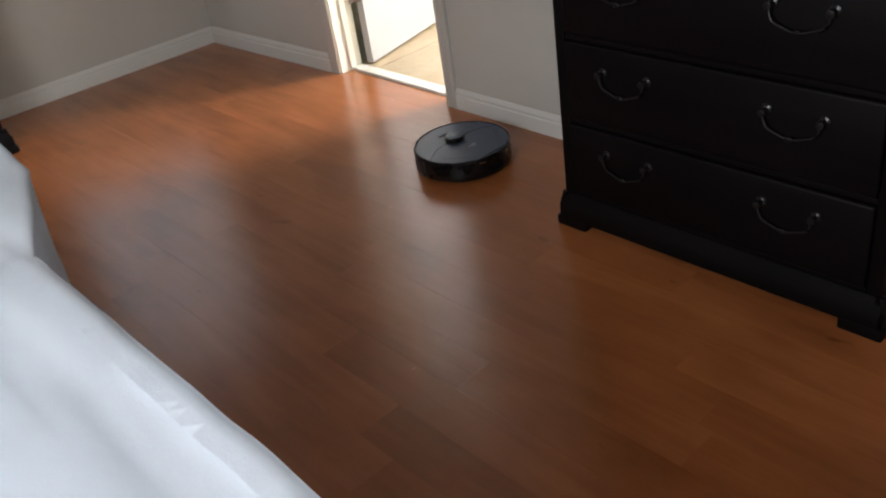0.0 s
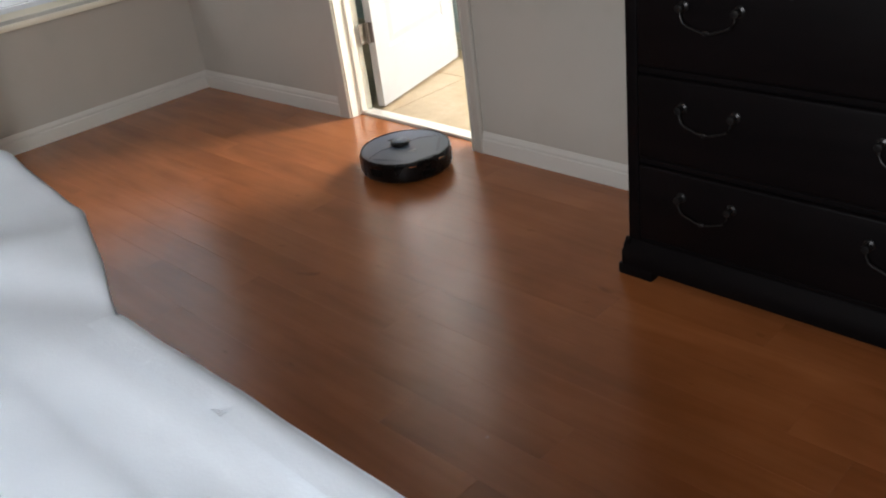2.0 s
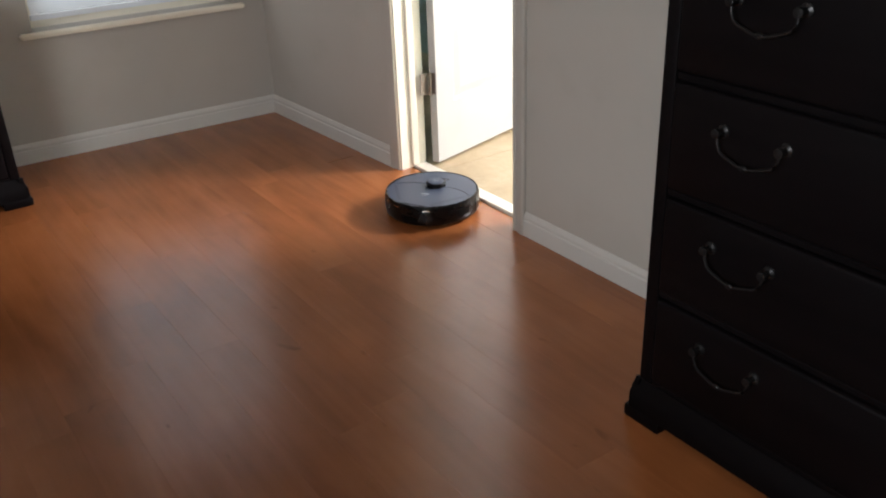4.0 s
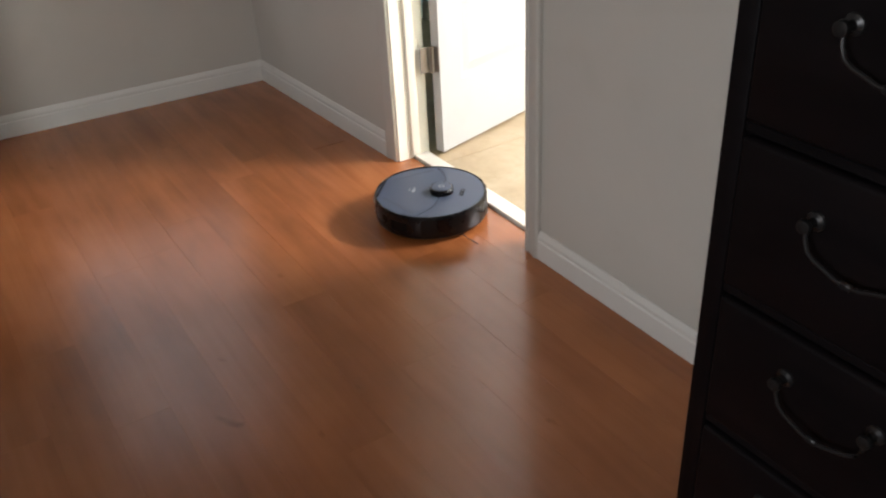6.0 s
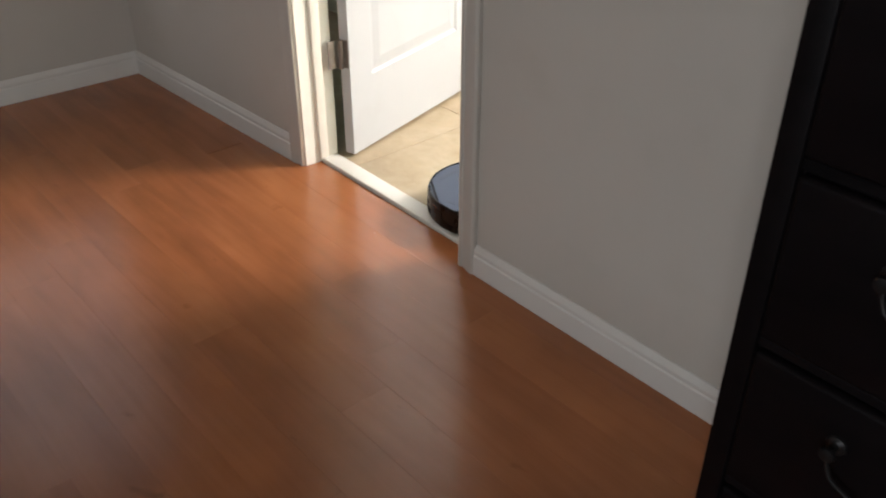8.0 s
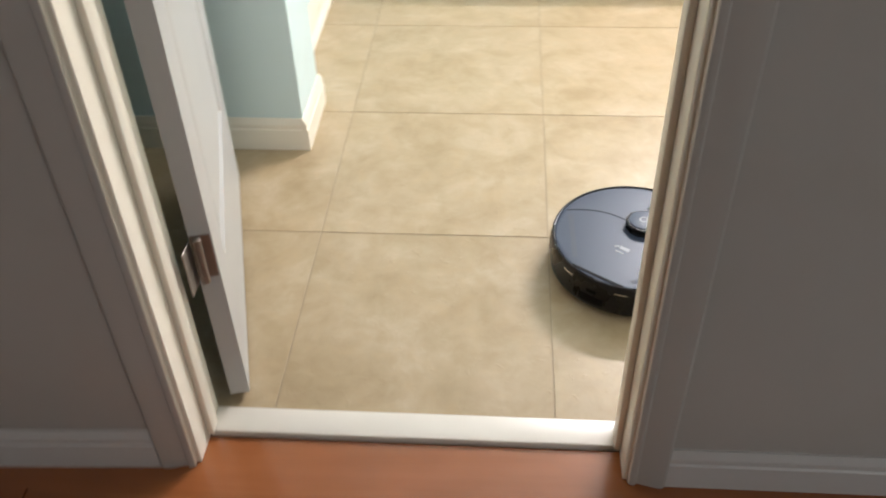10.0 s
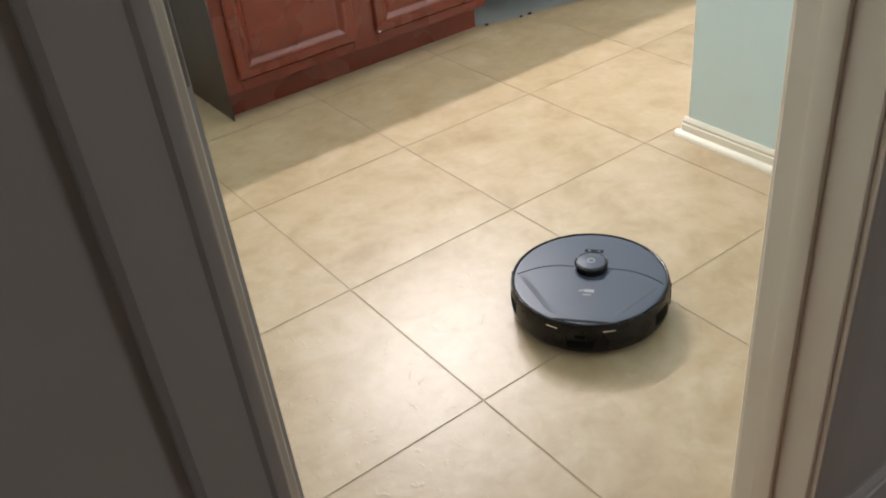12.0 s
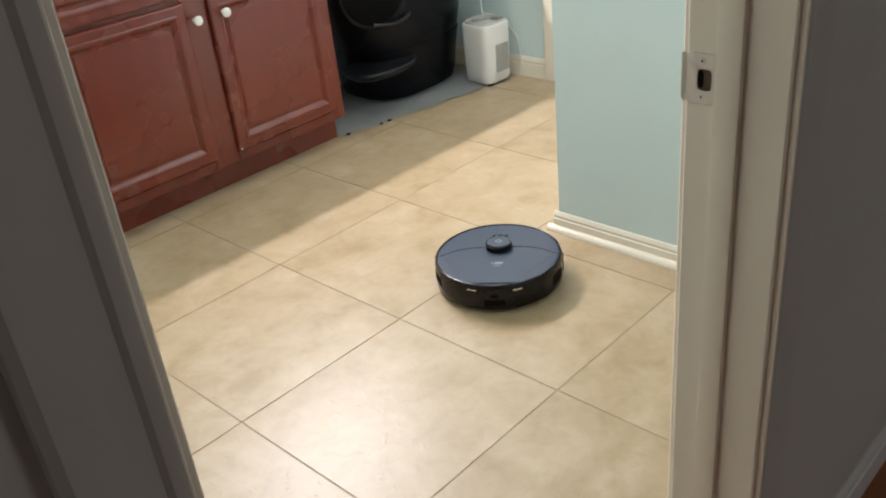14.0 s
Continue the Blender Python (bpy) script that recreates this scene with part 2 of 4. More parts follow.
M_GLASS_TOP = cover_material()
M_COVER_LINE = plain("cover_seam", (0.010, 0.010, 0.012), 0.6, spec=0.12)
M_COVER_BAND = plain("satin_cover_band", (0.066, 0.075, 0.098), 0.5, speckle=0.04, spec=0.25)
M_LOGO = plain("silver_print", (0.22, 0.23, 0.25), 0.4, speckle=0.03)
M_CHROME = plain("polished_contact", (0.75, 0.75, 0.75), 0.18, 1.0, speckle=0.02)
M_RUBBER = plain("black_rubber", (0.012, 0.012, 0.012), 0.7, bump=0.2)
M_LITTER = plain("glossy_black_plastic", (0.0032, 0.0036, 0.0056), 0.24, speckle=0.2, scale=30, spec=0.18)
M_LITTER_GREY = plain("charcoal_plastic", (0.006, 0.0065, 0.008), 0.3, speckle=0.1)
M_WHITE = plain("white_plastic", (0.76, 0.75, 0.72), 0.42, speckle=0.02)
M_GRILLE = plain("pale_grey_grille", (0.50, 0.49, 0.46), 0.6, speckle=0.05)
M_MAT = cloth("grey_mat_fabric", (0.42, 0.435, 0.43), 260, 0.25)
M_SHEET = cloth("white_cotton", (0.87, 0.90, 0.945), 300, 0.07)
M_COUNTER = plain("cream_countertop", (0.66, 0.60, 0.50), 0.25, speckle=0.1, scale=90)
M_CERAMIC_KNOB = plain("white_ceramic", (0.83, 0.81, 0.76), 0.15, coat=0.5, speckle=0.02)
M_BLIND = plain("white_blind_slat", (0.82, 0.82, 0.82), 0.5, speckle=0.03)
t_ = M_BLIND.node_tree
tr_ = t_.nodes.new("ShaderNodeBsdfTranslucent")
tr_.inputs[0].default_value = (0.85, 0.87, 0.9, 1)
mx_ = t_.nodes.new("ShaderNodeMixShader")
mx_.inputs[0].default_value = 0.45
t_.links.new(t_.nodes["Principled BSDF"].outputs[0], mx_.inputs[1])
t_.links.new(tr_.outputs[0], mx_.inputs[2])
t_.links.new(mx_.outputs[0], t_.nodes["Material Output"].inputs[0])
n_ = Nodes("window_glass", 0.02)
n_.b.inputs["Transmission Weight"].default_value = 1.0
M_PANE = n_.done((0.96, 0.98, 0.98))

# ---- the plan: metres; the doorway stands at x = 0 to 0.7, the partition round y = 0.05 ----
DOOR_W, CEIL = 0.715, 2.44
JAMB_X = -0.005              # face of the hinge jamb
WY0, WY1 = -0.011, 0.105     # bedroom face and bathroom face of the partition
WYM = (WY0 + WY1) / 2
DOOR_H = 2.04
CORNER = (-1.10, -0.058)      # where the window wall meets the door wall
WEST_END = (-1.29, -4.0)      # the window wall's far end
EAST, SOUTH = 4.3, -4.0
BX0, BX1, BY1 = -0.084, 2.83, 2.745   # bathroom walls


def wall(name, bm, material, label):
    return tagged(part(name, bm, material), label, "wall", kind="structure")


# bedroom side and bathroom side of the partition are skins of their own colour
def skin_pair(x0, x1, z0, z1, tag):
    wall("wall_door_" + tag, box(x0, x1, WY0, WYM, z0, z1), M_WALL, "greige painted bedroom wall round the doorway")
    wall("wall_door_bath_" + tag, box(x0, x1, WYM, WY1, z0, z1), M_TEAL, "pale aqua bathroom side of the door wall")


skin_pair(DOOR_W + 0.018, EAST, 0, CEIL, "east")
skin_pair(-0.018, DOOR_W + 0.018, DOOR_H + 0.018, CEIL, "head")
wall("wall_door_west", prism([(-0.018, WY0), (-0.018, WYM), (CORNER[0] - 0.2, WYM), (CORNER[0] - 0.2, CORNER[1] - 0.012), (CORNER[0], CORNER[1])], 0, CEIL),
     M_WALL, "greige painted bedroom wall beside the doorway")
wall("wall_door_bath_west", box(-1.4, -0.018, WYM, WY1, 0, CEIL), M_TEAL, "pale aqua bathroom side of the door wall")

# window wall, with the opening cut through
WDIR = (Vector((*WEST_END, 0)) - Vector((*CORNER, 0))).normalized()
WOUT = Vector((-WDIR.y, WDIR.x, 0))
if WOUT.x < 0:
    WOUT = -WOUT
WLEN = (Vector((*WEST_END, 0)) - Vector((*CORNER, 0))).length


def west(s, out, z):
    """A point of the window wall: s metres from the corner, out into the room."""
    p = Vector((*CORNER, 0)) + WDIR * s + WOUT * out
    return (p.x, p.y, z)


def west_box(s0, s1, o0, o1, z0, z1, bm=None):
    bm = bm or bmesh.new()
    vs = [bm.verts.new(west(s, o, z)) for s in (s0, s1) for o in (o0, o1) for z in (z0, z1)]
    for q in ((0, 1, 3, 2), (4, 6, 7, 5), (0, 4, 5, 1), (2, 3, 7, 6), (0, 2, 6, 4), (1, 5, 7, 3)):
        bm.faces.new([vs[i] for i in q])
    return bm


WS0, WS1, WZ0, WZ1 = 0.155, 1.03, 0.553, 2.0
bm = west_box(-0.12, WS0, -0.15, 0, 0, CEIL)
west_box(WS1, WLEN, -0.15, 0, 0, CEIL, bm)
west_box(WS0, WS1, -0.15, 0, 0, WZ0, bm)
west_box(WS0, WS1, -0.15, 0, WZ1, CEIL, bm)
wall("wall_west", bm, M_WALL, "greige painted bedroom wall below and beside the window")

# unseen opening added in this wall for the downward-tilted fill lamp
bm = box(-1.4, 2.45, SOUTH - 0.12, SOUTH, 0, CEIL)
box(3.95, EAST + 0.12, SOUTH - 0.12, SOUTH, 0, CEIL, bm=bm)
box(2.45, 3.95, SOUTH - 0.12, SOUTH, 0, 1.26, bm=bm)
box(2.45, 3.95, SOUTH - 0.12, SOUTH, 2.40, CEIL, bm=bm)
wall("wall_south", bm, M_WALL, "greige painted bedroom wall behind the bed")
wall("wall_east", box(EAST, EAST + 0.12, SOUTH, WY0, 0, CEIL), M_WALL, "greige painted bedroom end wall")
tagged(part("ceiling", box(-1.5, EAST + 0.12, SOUTH - 0.12, WY1, CEIL, CEIL + 0.1), M_CEIL), "white bedroom ceiling", "ceiling", kind="structure")

# bathroom shell
wall("wall_bath_stub", prism([(-1.4, 0.955), (0.002, 0.955), (0.002, 1.165), (BX0 - 0.013, 1.165), (BX0 - 0.013, 1.28), (-1.4, 1.28)], 0, CEIL), M_TEAL,
     "pale aqua stub wall behind the open door")
wall("wall_bath_west", box(BX0 - 0.123, BX0 - 0.013, 1.28, BY1, 0, CEIL), M_TEAL, "pale aqua bathroom side wall")
wall("wall_bath_far", box(BX0 - 0.123, BX1 + 0.12, BY1, BY1 + 0.1, 0, CEIL), M_TEAL, "pale aqua bathroom wall behind the vanity")
WCX, WCY = 1.745, 1.071
wall("wall_bath_pier", box(WCX, BX1 + 0.12, WY1, WCY, 0, CEIL), M_TEAL, "pale aqua projecting bathroom wall with an outside corner")
wall("wall_bath_east", box(BX1, BX1 + 0.12, WCY, BY1, 0, CEIL), M_TEAL, "pale aqua bathroom end wall behind the air purifier")
wall("wall_bath_closet", box(-1.5, -1.4, WY1, 1.28, 0, CEIL), M_TEAL, "pale aqua wall behind the open door")
tagged(part("ceiling", box(-1.5, BX1 + 0.12, WY1, BY1 + 0.1, CEIL, CEIL + 0.1), M_CEIL), "white bathroom ceiling", "ceiling", kind="structure")

# ---- trim ----
BASE = [(0, 0), (0.013, 0), (0.013, 0.057), (0.0098, 0.060), (0.0098, 0.064), (0.0112, 0.068), (0.0105, 0.075), (0.005, 0.083), (0.004, 0.087), (0, 0.087)]
QUARTER = [(0, 0), (0.016, 0), (0.0155, 0.005), (0.013, 0.010), (0.009, 0.0145), (0.004, 0.0165), (0, 0.017)]


def baseboard(p0, p1, out, label, shoe=False, e0=0.0, e1=0.0, low=1.0, mat=M_TRIM):
    o = Vector(out)
    ob = tagged(part("baseboard", extrude_profile([(a, b * low) for a, b in BASE], p0, p1, out), mat, smooth=True), label, "baseboard", kind="structure")
    if shoe:
        along = (Vector(p1) - Vector(p0)).normalized()
        a, b = Vector(p0) + o * 0.013 - along * e0, Vector(p1) + o * 0.013 + along * e1
        part("shoe_moulding", extrude_profile(QUARTER, a, b, out), M_TRIM, ob, smooth=True)
    return ob


CAS_W, REVEAL = 0.060, 0.009
baseboard((DOOR_W + REVEAL + CAS_W, WY0, 0), (EAST, WY0, 0), (0, -1, 0), "greyish white painted baseboard along the door wall", mat=M_BASE)
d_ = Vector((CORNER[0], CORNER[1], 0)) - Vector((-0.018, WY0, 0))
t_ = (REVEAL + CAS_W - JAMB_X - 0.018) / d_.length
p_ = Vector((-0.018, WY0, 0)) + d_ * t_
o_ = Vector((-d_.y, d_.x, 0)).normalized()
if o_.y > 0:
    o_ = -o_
baseboard(tuple(p_), (CORNER[0], CORNER[1], 0), tuple(o_), "greyish white painted baseboard beside the doorway", mat=M_BASE)
baseboard(west(0, 0, 0), west(WLEN, 0, 0), tuple(WOUT), "greyish white painted baseboard below the window", mat=M_BASE)
baseboard((-1.1, SOUTH, 0), (EAST, SOUTH, 0), (0, 1, 0), "greyish white painted baseboard behind the bed", mat=M_BASE)
baseboard((EAST, SOUTH, 0), (EAST, WY0, 0), (-1, 0, 0), "greyish white painted baseboard on the end wall", mat=M_BASE)
baseboard((WCX, WY1, 0), (WCX, WCY + 0.013, 0), (-1, 0, 0), "white baseboard with shoe moulding on the aqua wall", True, 0, 0.016, 0.66)
baseboard((WCX, WCY, 0), (BX1, WCY, 0), (0, 1, 0), "white baseboard with shoe moulding round the aqua corner", True, 0.013, 0, 0.66)
baseboard((BX1, 1.931, 0), (BX1, BY1, 0), (-1, 0, 0), "white baseboard behind the air purifier")
baseboard((BX0 - 0.013, 1.28, 0), (BX0 - 0.013, BY1, 0), (1, 0, 0), "white baseboard on the bathroom side wall", True)
baseboard((BX0 - 0.013, BY1, 0), (0.80, BY1, 0), (0, -1, 0), "white baseboard beside the vanity cabinet", True)
baseboard((-1.4, 0.955, 0), (0.002, 0.955, 0), (0, -1, 0), "white baseboard on the stub wall")
baseboard((0.002, 0.955 - 0.013, 0), (0.002, 1.165 + 0.013, 0), (1, 0, 0), "white baseboard on the end of the stub wall")
baseboard((0.002, 1.165, 0), (BX0 - 0.013, 1.165, 0), (0, 1, 0), "white baseboard on the back of the stub wall")

# door frame: jambs, stops, casings on both faces
CASING = [(0, 0), (0, -0.009), (0.004, -0.012), (0.010, -0.012), (0.013, -0.0085), (0.017, -0.009), (0.030, -0.0125), (0.046, -0.0165),
          (0.055, -0.0165), (0.060, -0.012), (0.060, 0)]


def casing_bm(x_in, sign, y_face, out, z1, bm=None):
    bm = bm or bmesh.new()
    rows = [[bm.verts.new((x_in + sign * a, y_face + out * -b, z)) for a, b in CASING] for z in (0, z1)]
    n = len(CASING)
    for k in range(n):
        bm.faces.new((rows[0][k], rows[0][(k + 1) % n], rows[1][(k + 1) % n], rows[1][k]))
    bm.faces.new(rows[0]), bm.faces.new(list(reversed(rows[1])))
    return bm


frame_ob = tagged(new("door_frame"), "white door jambs and stops with wall-coloured moulded casing", "door frame", kind="structure")
# separate pale strip laid along each bedroom casing's inner edge
for x_in, sgn in ((JAMB_X, -1), (DOOR_W, 1)):
    xa, xb = sorted((x_in + sgn * (REVEAL - 0.0012), x_in + sgn * (REVEAL + 0.0016)))
    part("casing_edge", box(xa, xb, WY0 - 0.0103, WY0 - 0.0005, 0, DOOR_H + REVEAL, 0.0008, 1), M_TRIM, frame_ob, "pale strip along the inner edge of the casing")
for x_in, x_out, sgn in ((JAMB_X, -0.018, -1), (DOOR_W, DOOR_W + 0.018, 1)):
    part("jamb", box(min(x_in, x_out), max(x_in, x_out), WY0 - 0.002, WY1 + 0.001, 0, DOOR_H, 0.0015, 1), M_TRIM, frame_ob)
    s0, s1 = (x_in, x_in - sgn * 0.011)
    part("door_stop", box(min(s0, s1), max(s0, s1), 0.037, 0.068, 0.012, DOOR_H - 0.012, 0.003, 2), M_TRIM, frame_ob, smooth=True)
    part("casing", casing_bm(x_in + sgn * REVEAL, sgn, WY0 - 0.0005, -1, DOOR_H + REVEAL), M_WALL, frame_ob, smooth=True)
    part("casing", casing_bm(x_in + sgn * REVEAL, sgn, WY1 + 0.0005, 1, DOOR_H + REVEAL), M_TRIM, frame_ob, smooth=True)
part("jamb", box(-0.018, DOOR_W + 0.018, WY0 - 0.002, WY1 + 0.001, DOOR_H, DOOR_H + 0.018), M_TRIM, frame_ob)
part("door_stop", box(0.011, DOOR_W - 0.011, 0.037, 0.068, DOOR_H - 0.011, DOOR_H), M_TRIM, frame_ob)
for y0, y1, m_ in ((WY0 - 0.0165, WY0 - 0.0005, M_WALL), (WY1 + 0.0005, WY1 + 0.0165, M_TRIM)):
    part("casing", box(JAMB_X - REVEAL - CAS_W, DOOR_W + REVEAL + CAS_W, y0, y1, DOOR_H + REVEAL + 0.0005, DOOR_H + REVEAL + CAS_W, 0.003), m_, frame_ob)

# strike plate: rounded plate with a round-cornered latch hole, a curved lip and two screws
def rounded_ring(a, b, n, cy, cz, x, steps=40):
    """A rounded rectangle in the plane of the jamb's face."""
    out = []
    for k in range(steps):
        t = 2 * math.pi * (k + 0.5) / steps
        c, s = math.cos(t), math.sin(t)
        out.append((x, cy + a * math.copysign(abs(c) ** (2 / n), c), cz + b * math.copysign(abs(s) ** (2 / n), s)))
    return out


SP, zs = 0.0018, 0.937
PY0, PY1 = 0.0700, WY1 + 0.001        # plate from its rounded edge to the jamb's arris
HY, HZ = 0.0835, zs - 0.001
bm = bmesh.new()
pc, pa = (PY0 + PY1) / 2, (PY1 - PY0) / 2
rings = [[bm.verts.new(p) for p in lp] for lp in (
    rounded_ring(pa, 0.0290, 9, pc, zs, DOOR_W + 0.0006), rounded_ring(pa, 0.0290, 9, pc, zs, DOOR_W - SP + 0.0005),
    rounded_ring(pa - 0.0006, 0.0284, 9, pc, zs, DOOR_W - SP), rounded_ring(0.0092, 0.0130, 4.5, HY, HZ, DOOR_W - SP),
    rounded_ring(0.0086, 0.0124, 4.5, HY, HZ, DOOR_W - SP + 0.0005), rounded_ring(0.0086, 0.0124, 4.5, HY, HZ, DOOR_W + 0.0006))]
for ra, rb in zip(rings, rings[1:]):
    for k in range(len(ra)):
        n_k = (k + 1) % len(ra)
        bm.faces.new((ra[k], ra[n_k], rb[n_k], rb[k]))
strike = part("strike_plate", bm, M_NICKEL, frame_ob, "satin nickel strike plate screwed to the jamb", smooth=True)
bm = bmesh.new()
lip_rows = []
for k in range(9):
    a, rr, half = radians(11 * k), 0.010, 0.0285 - 0.010 * (k / 8) ** 2
    lip_rows.append([bm.verts.new((DOOR_W - SP + rr - rr * math.cos(a), PY1 - 0.0003 + rr * math.sin(a), zs + half * f)) for f in (-1, -0.5, 0, 0.5, 1)])
for ra, rb in zip(lip_rows, lip_rows[1:]):
    for k in range(4):
        bm.faces.new((ra[k], ra[k + 1], rb[k + 1], rb[k]))
bmesh.ops.solidify(bm, geom=bm.faces[:], thickness=-0.0012)
part("lip", bm, M_NICKEL, strike, smooth=True)
bm = bmesh.new()
bm.faces.new([bm.verts.new(p) for p in rounded_ring(0.0088, 0.0126, 4.5, HY, HZ, DOOR_W - 0.0008)])
part("latch_hole", bm, M_LATCH, strike, "bare wood latch hole")
# flat near-black oval stands in for shade deep in the latch hole
bm = bmesh.new()
bm.faces.new([bm.verts.new(p) for p in rounded_ring(0.0036, 0.0100, 3.0, HY + 0.0046, HZ + 0.0006, DOOR_W - 0.0011)])
part("latch_shade", bm, M_HOLE, strike, "flat dark patch for shade in the latch hole")
for dz in (-0.0206, 0.0206):
    s = part("screw", lathe([(0.0036, 0), (0.0033, 0.0007), (0.0013, 0.0007), (0.0010, 0.0001), (0, 0.0001)], 16), M_NICKEL, strike, smooth=True)
    s.matrix_local = pose(DOOR_W - SP, 0.0865, zs + dz, 0, -90, 0)
    part("screw_recess", lathe([(0.0012, 0.0003), (0.0012, 0.0009), (0, 0.0009)], 8), M_HOLE, s)

# threshold of cream stone
tagged(part("threshold", box(JAMB_X, DOOR_W, 0.047, 0.1035, -0.01, 0.011, 0.003, 3), M_MARBLE, smooth=True), "cream stone threshold in the doorway", "threshold", kind="structure")

# ---- door: two-panel white door, opened into the bathroom ----
HINGE = (0.046, 0.139)
door = thing("door_1", "white two-panel door standing open on tarnished hinges", "door", pose(HINGE[0], HINGE[1], 0.012, 0, 0, 15.2), kind="structure")
DT, DL, DH = 0.035, 0.705, 2.02


def door_leaf():
    bm = bmesh.new()
    # local x: thickness, from 0 (room face) to -DT; local y: along the leaf
    box(-DT + 0.006, -0.006, 0, DL, 0, DH, bm=bm)
    st = 0.108
    for x0, x1 in ((-0.006, 0.0), (-DT, -DT + 0.006)):
        box(x0, x1, 0, st, 0, DH, bm=bm)
        box(x0, x1, DL - st, DL, 0, DH, bm=bm)
        box(x0, x1, st, DL - st, 0, 0.24, bm=bm)
        box(x0, x1, st, DL - st, 0.98, 1.12, bm=bm)
        box(x0, x1, st, DL - st, DH - 0.12, DH, bm=bm)
    return bm


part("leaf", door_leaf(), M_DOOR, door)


def raised_panel(y0, y1, z0, z1, side):
    bm = bmesh.new()
    x = 0 if side > 0 else -DT
    s = 1 if side > 0 else -1
    loops = []
    for inset, h in ((0, -0.0005), (0.008, -0.006), (0.016, -0.0062), (0.045, -0.0012), (0.05, -0.001)):
        loops.append([bm.verts.new((x + s * h, yy, zz)) for yy, zz in ((y0 + inset, z0 + inset), (y1 - inset, z0 + inset), (y1 - inset, z1 - inset), (y0 + inset, z1 - inset))])
    for a, b in zip(loops, loops[1:]):
        for k in range(4):
            bm.faces.new((a[k], a[(k + 1) % 4], b[(k + 1) % 4], b[k]))
    bm.faces.new(loops[-1])
    return bm


for side in (1, -1):
    for z0, z1 in ((0.24, 0.98), (1.12, DH - 0.12)):
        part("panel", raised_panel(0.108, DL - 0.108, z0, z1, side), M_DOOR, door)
for side in (1, -1):
    k = part("door_knob", lathe([(0.033, 0), (0.033, 0.004), (0.012, 0.008), (0.011, 0.03), (0.022, 0.036), (0.028, 0.047), (0.024, 0.058), (0, 0.061)], 24), M_NICKEL, door,
             "satin nickel door knob", smooth=True)
    k.matrix_local = pose(0 if side > 0 else -DT, DL - 0.06, 0.917, 0, 90 * side, 0)
for z in (0.335, 1.05, 1.80):
    h = part("hinge", lathe([(0, -0.047), (0.004, -0.046), (0.0065, -0.044), (0.0065, 0.044), (0.004, 0.046), (0, 0.047)], 12), M_BRONZE, door, "tarnished metal butt hinge", smooth=True)
    h.matrix_local = pose(-0.022, -0.012, z)
    lf = part("hinge_leaf", box(-0.006, 0.026, -0.002, 0.0005, -0.044, 0.044, 0.0008, 1), M_BRONZE, h)
    lf.matrix_local = pose(-0.006, 0.0115, 0)
    lk = part("hinge_leaf", box(-0.012, 0.002, -0.0008, 0.0012, -0.044, 0.044), M_BRONZE, h)
    lk.matrix_local = pose(0, 0.002, 0, 0, 0, 60)
    lj = part("hinge_leaf", box(-0.002, 0.0005, -0.036, 0.0, -0.044, 0.044, 0.0008, 1), M_BRONZE, h)
    lj.matrix_local = pose(-0.012, 0.000, 0, 0, 0, -14.75)

# ---- window with sill and blind ----
win = tagged(new("window_1"), "bedroom window with closed white slatted blind", "window", kind="structure")
part("window_frame", west_box(WS0, WS1, -0.12, -0.09, WZ0, WZ0 + 0.05), M_TRIM, win)
part("window_frame", west_box(WS0, WS1, -0.12, -0.09, WZ1 - 0.05, WZ1), M_TRIM, win)
part("window_frame", west_box(WS0, WS0 + 0.05, -0.12, -0.09, WZ0 + 0.05, WZ1 - 0.05), M_TRIM, win)
part("window_frame", west_box(WS1 - 0.05, WS1, -0.12, -0.09, WZ0 + 0.05, WZ1 - 0.05), M_TRIM, win)
part("window_frame", west_box(WS0 + 0.05, WS1 - 0.05, -0.12, -0.09, 1.24, 1.29), M_TRIM, win)
for z0, z1 in ((WZ0 + 0.05, 1.24), (1.29, WZ1 - 0.05)):
    pane = part("pane", west_box(WS0 + 0.05, WS1 - 0.05, -0.108, -0.104, z0, z1), M_PANE, win)
    pane.visible_shadow = False
bm = west_box(WS0 - 0.055, WS1 + 0.055, -0.088, 0.032, WZ0 - 0.024, WZ0 - 0.001)
bmesh.ops.bevel(bm, geom=bm.edges[:], offset=0.006, segments=2, affect="EDGES")
part("window_sill", bm, M_TRIM, win, smooth=True)
blind = thing("window_blind", "white horizontal slatted blind, closed, over the bedroom window", "blind")
part("headrail", west_box(WS0 + 0.01, WS1 - 0.01, -0.06, -0.02, WZ1 - 0.05, WZ1 - 0.004), M_BLIND, blind)
part("bottom_rail", west_box(WS0 + 0.01, WS1 - 0.01, -0.058, -0.030, WZ0 + 0.040, WZ0 + 0.062), M_BLIND, blind)
nslat = 27
for k in range(nslat):
    zc = WZ0 + 0.092 + k * (WZ1 - WZ0 - 0.152) / (nslat - 1)
    bm = bmesh.new()
    w, tilt = 0.0275, radians(60)
    rows = []
    for s in (WS0 + 0.012, WS1 - 0.012):
        rows.append([bm.verts.new(west(s, -0.042 + w * u * math.cos(tilt), zc - w * u * math.sin(tilt) + 0.004 * (1 - u * u))) for u in (-1, -0.5, 0, 0.5, 1)])
    for a in range(4):
        bm.faces.new((rows[0][a], rows[0][a + 1], rows[1][a + 1], rows[1][a]))
    bmesh.ops.solidify(bm, geom=bm.faces[:], thickness=0.0022)
    part("slat", bm, M_BLIND, blind)

# ---- dresser ----


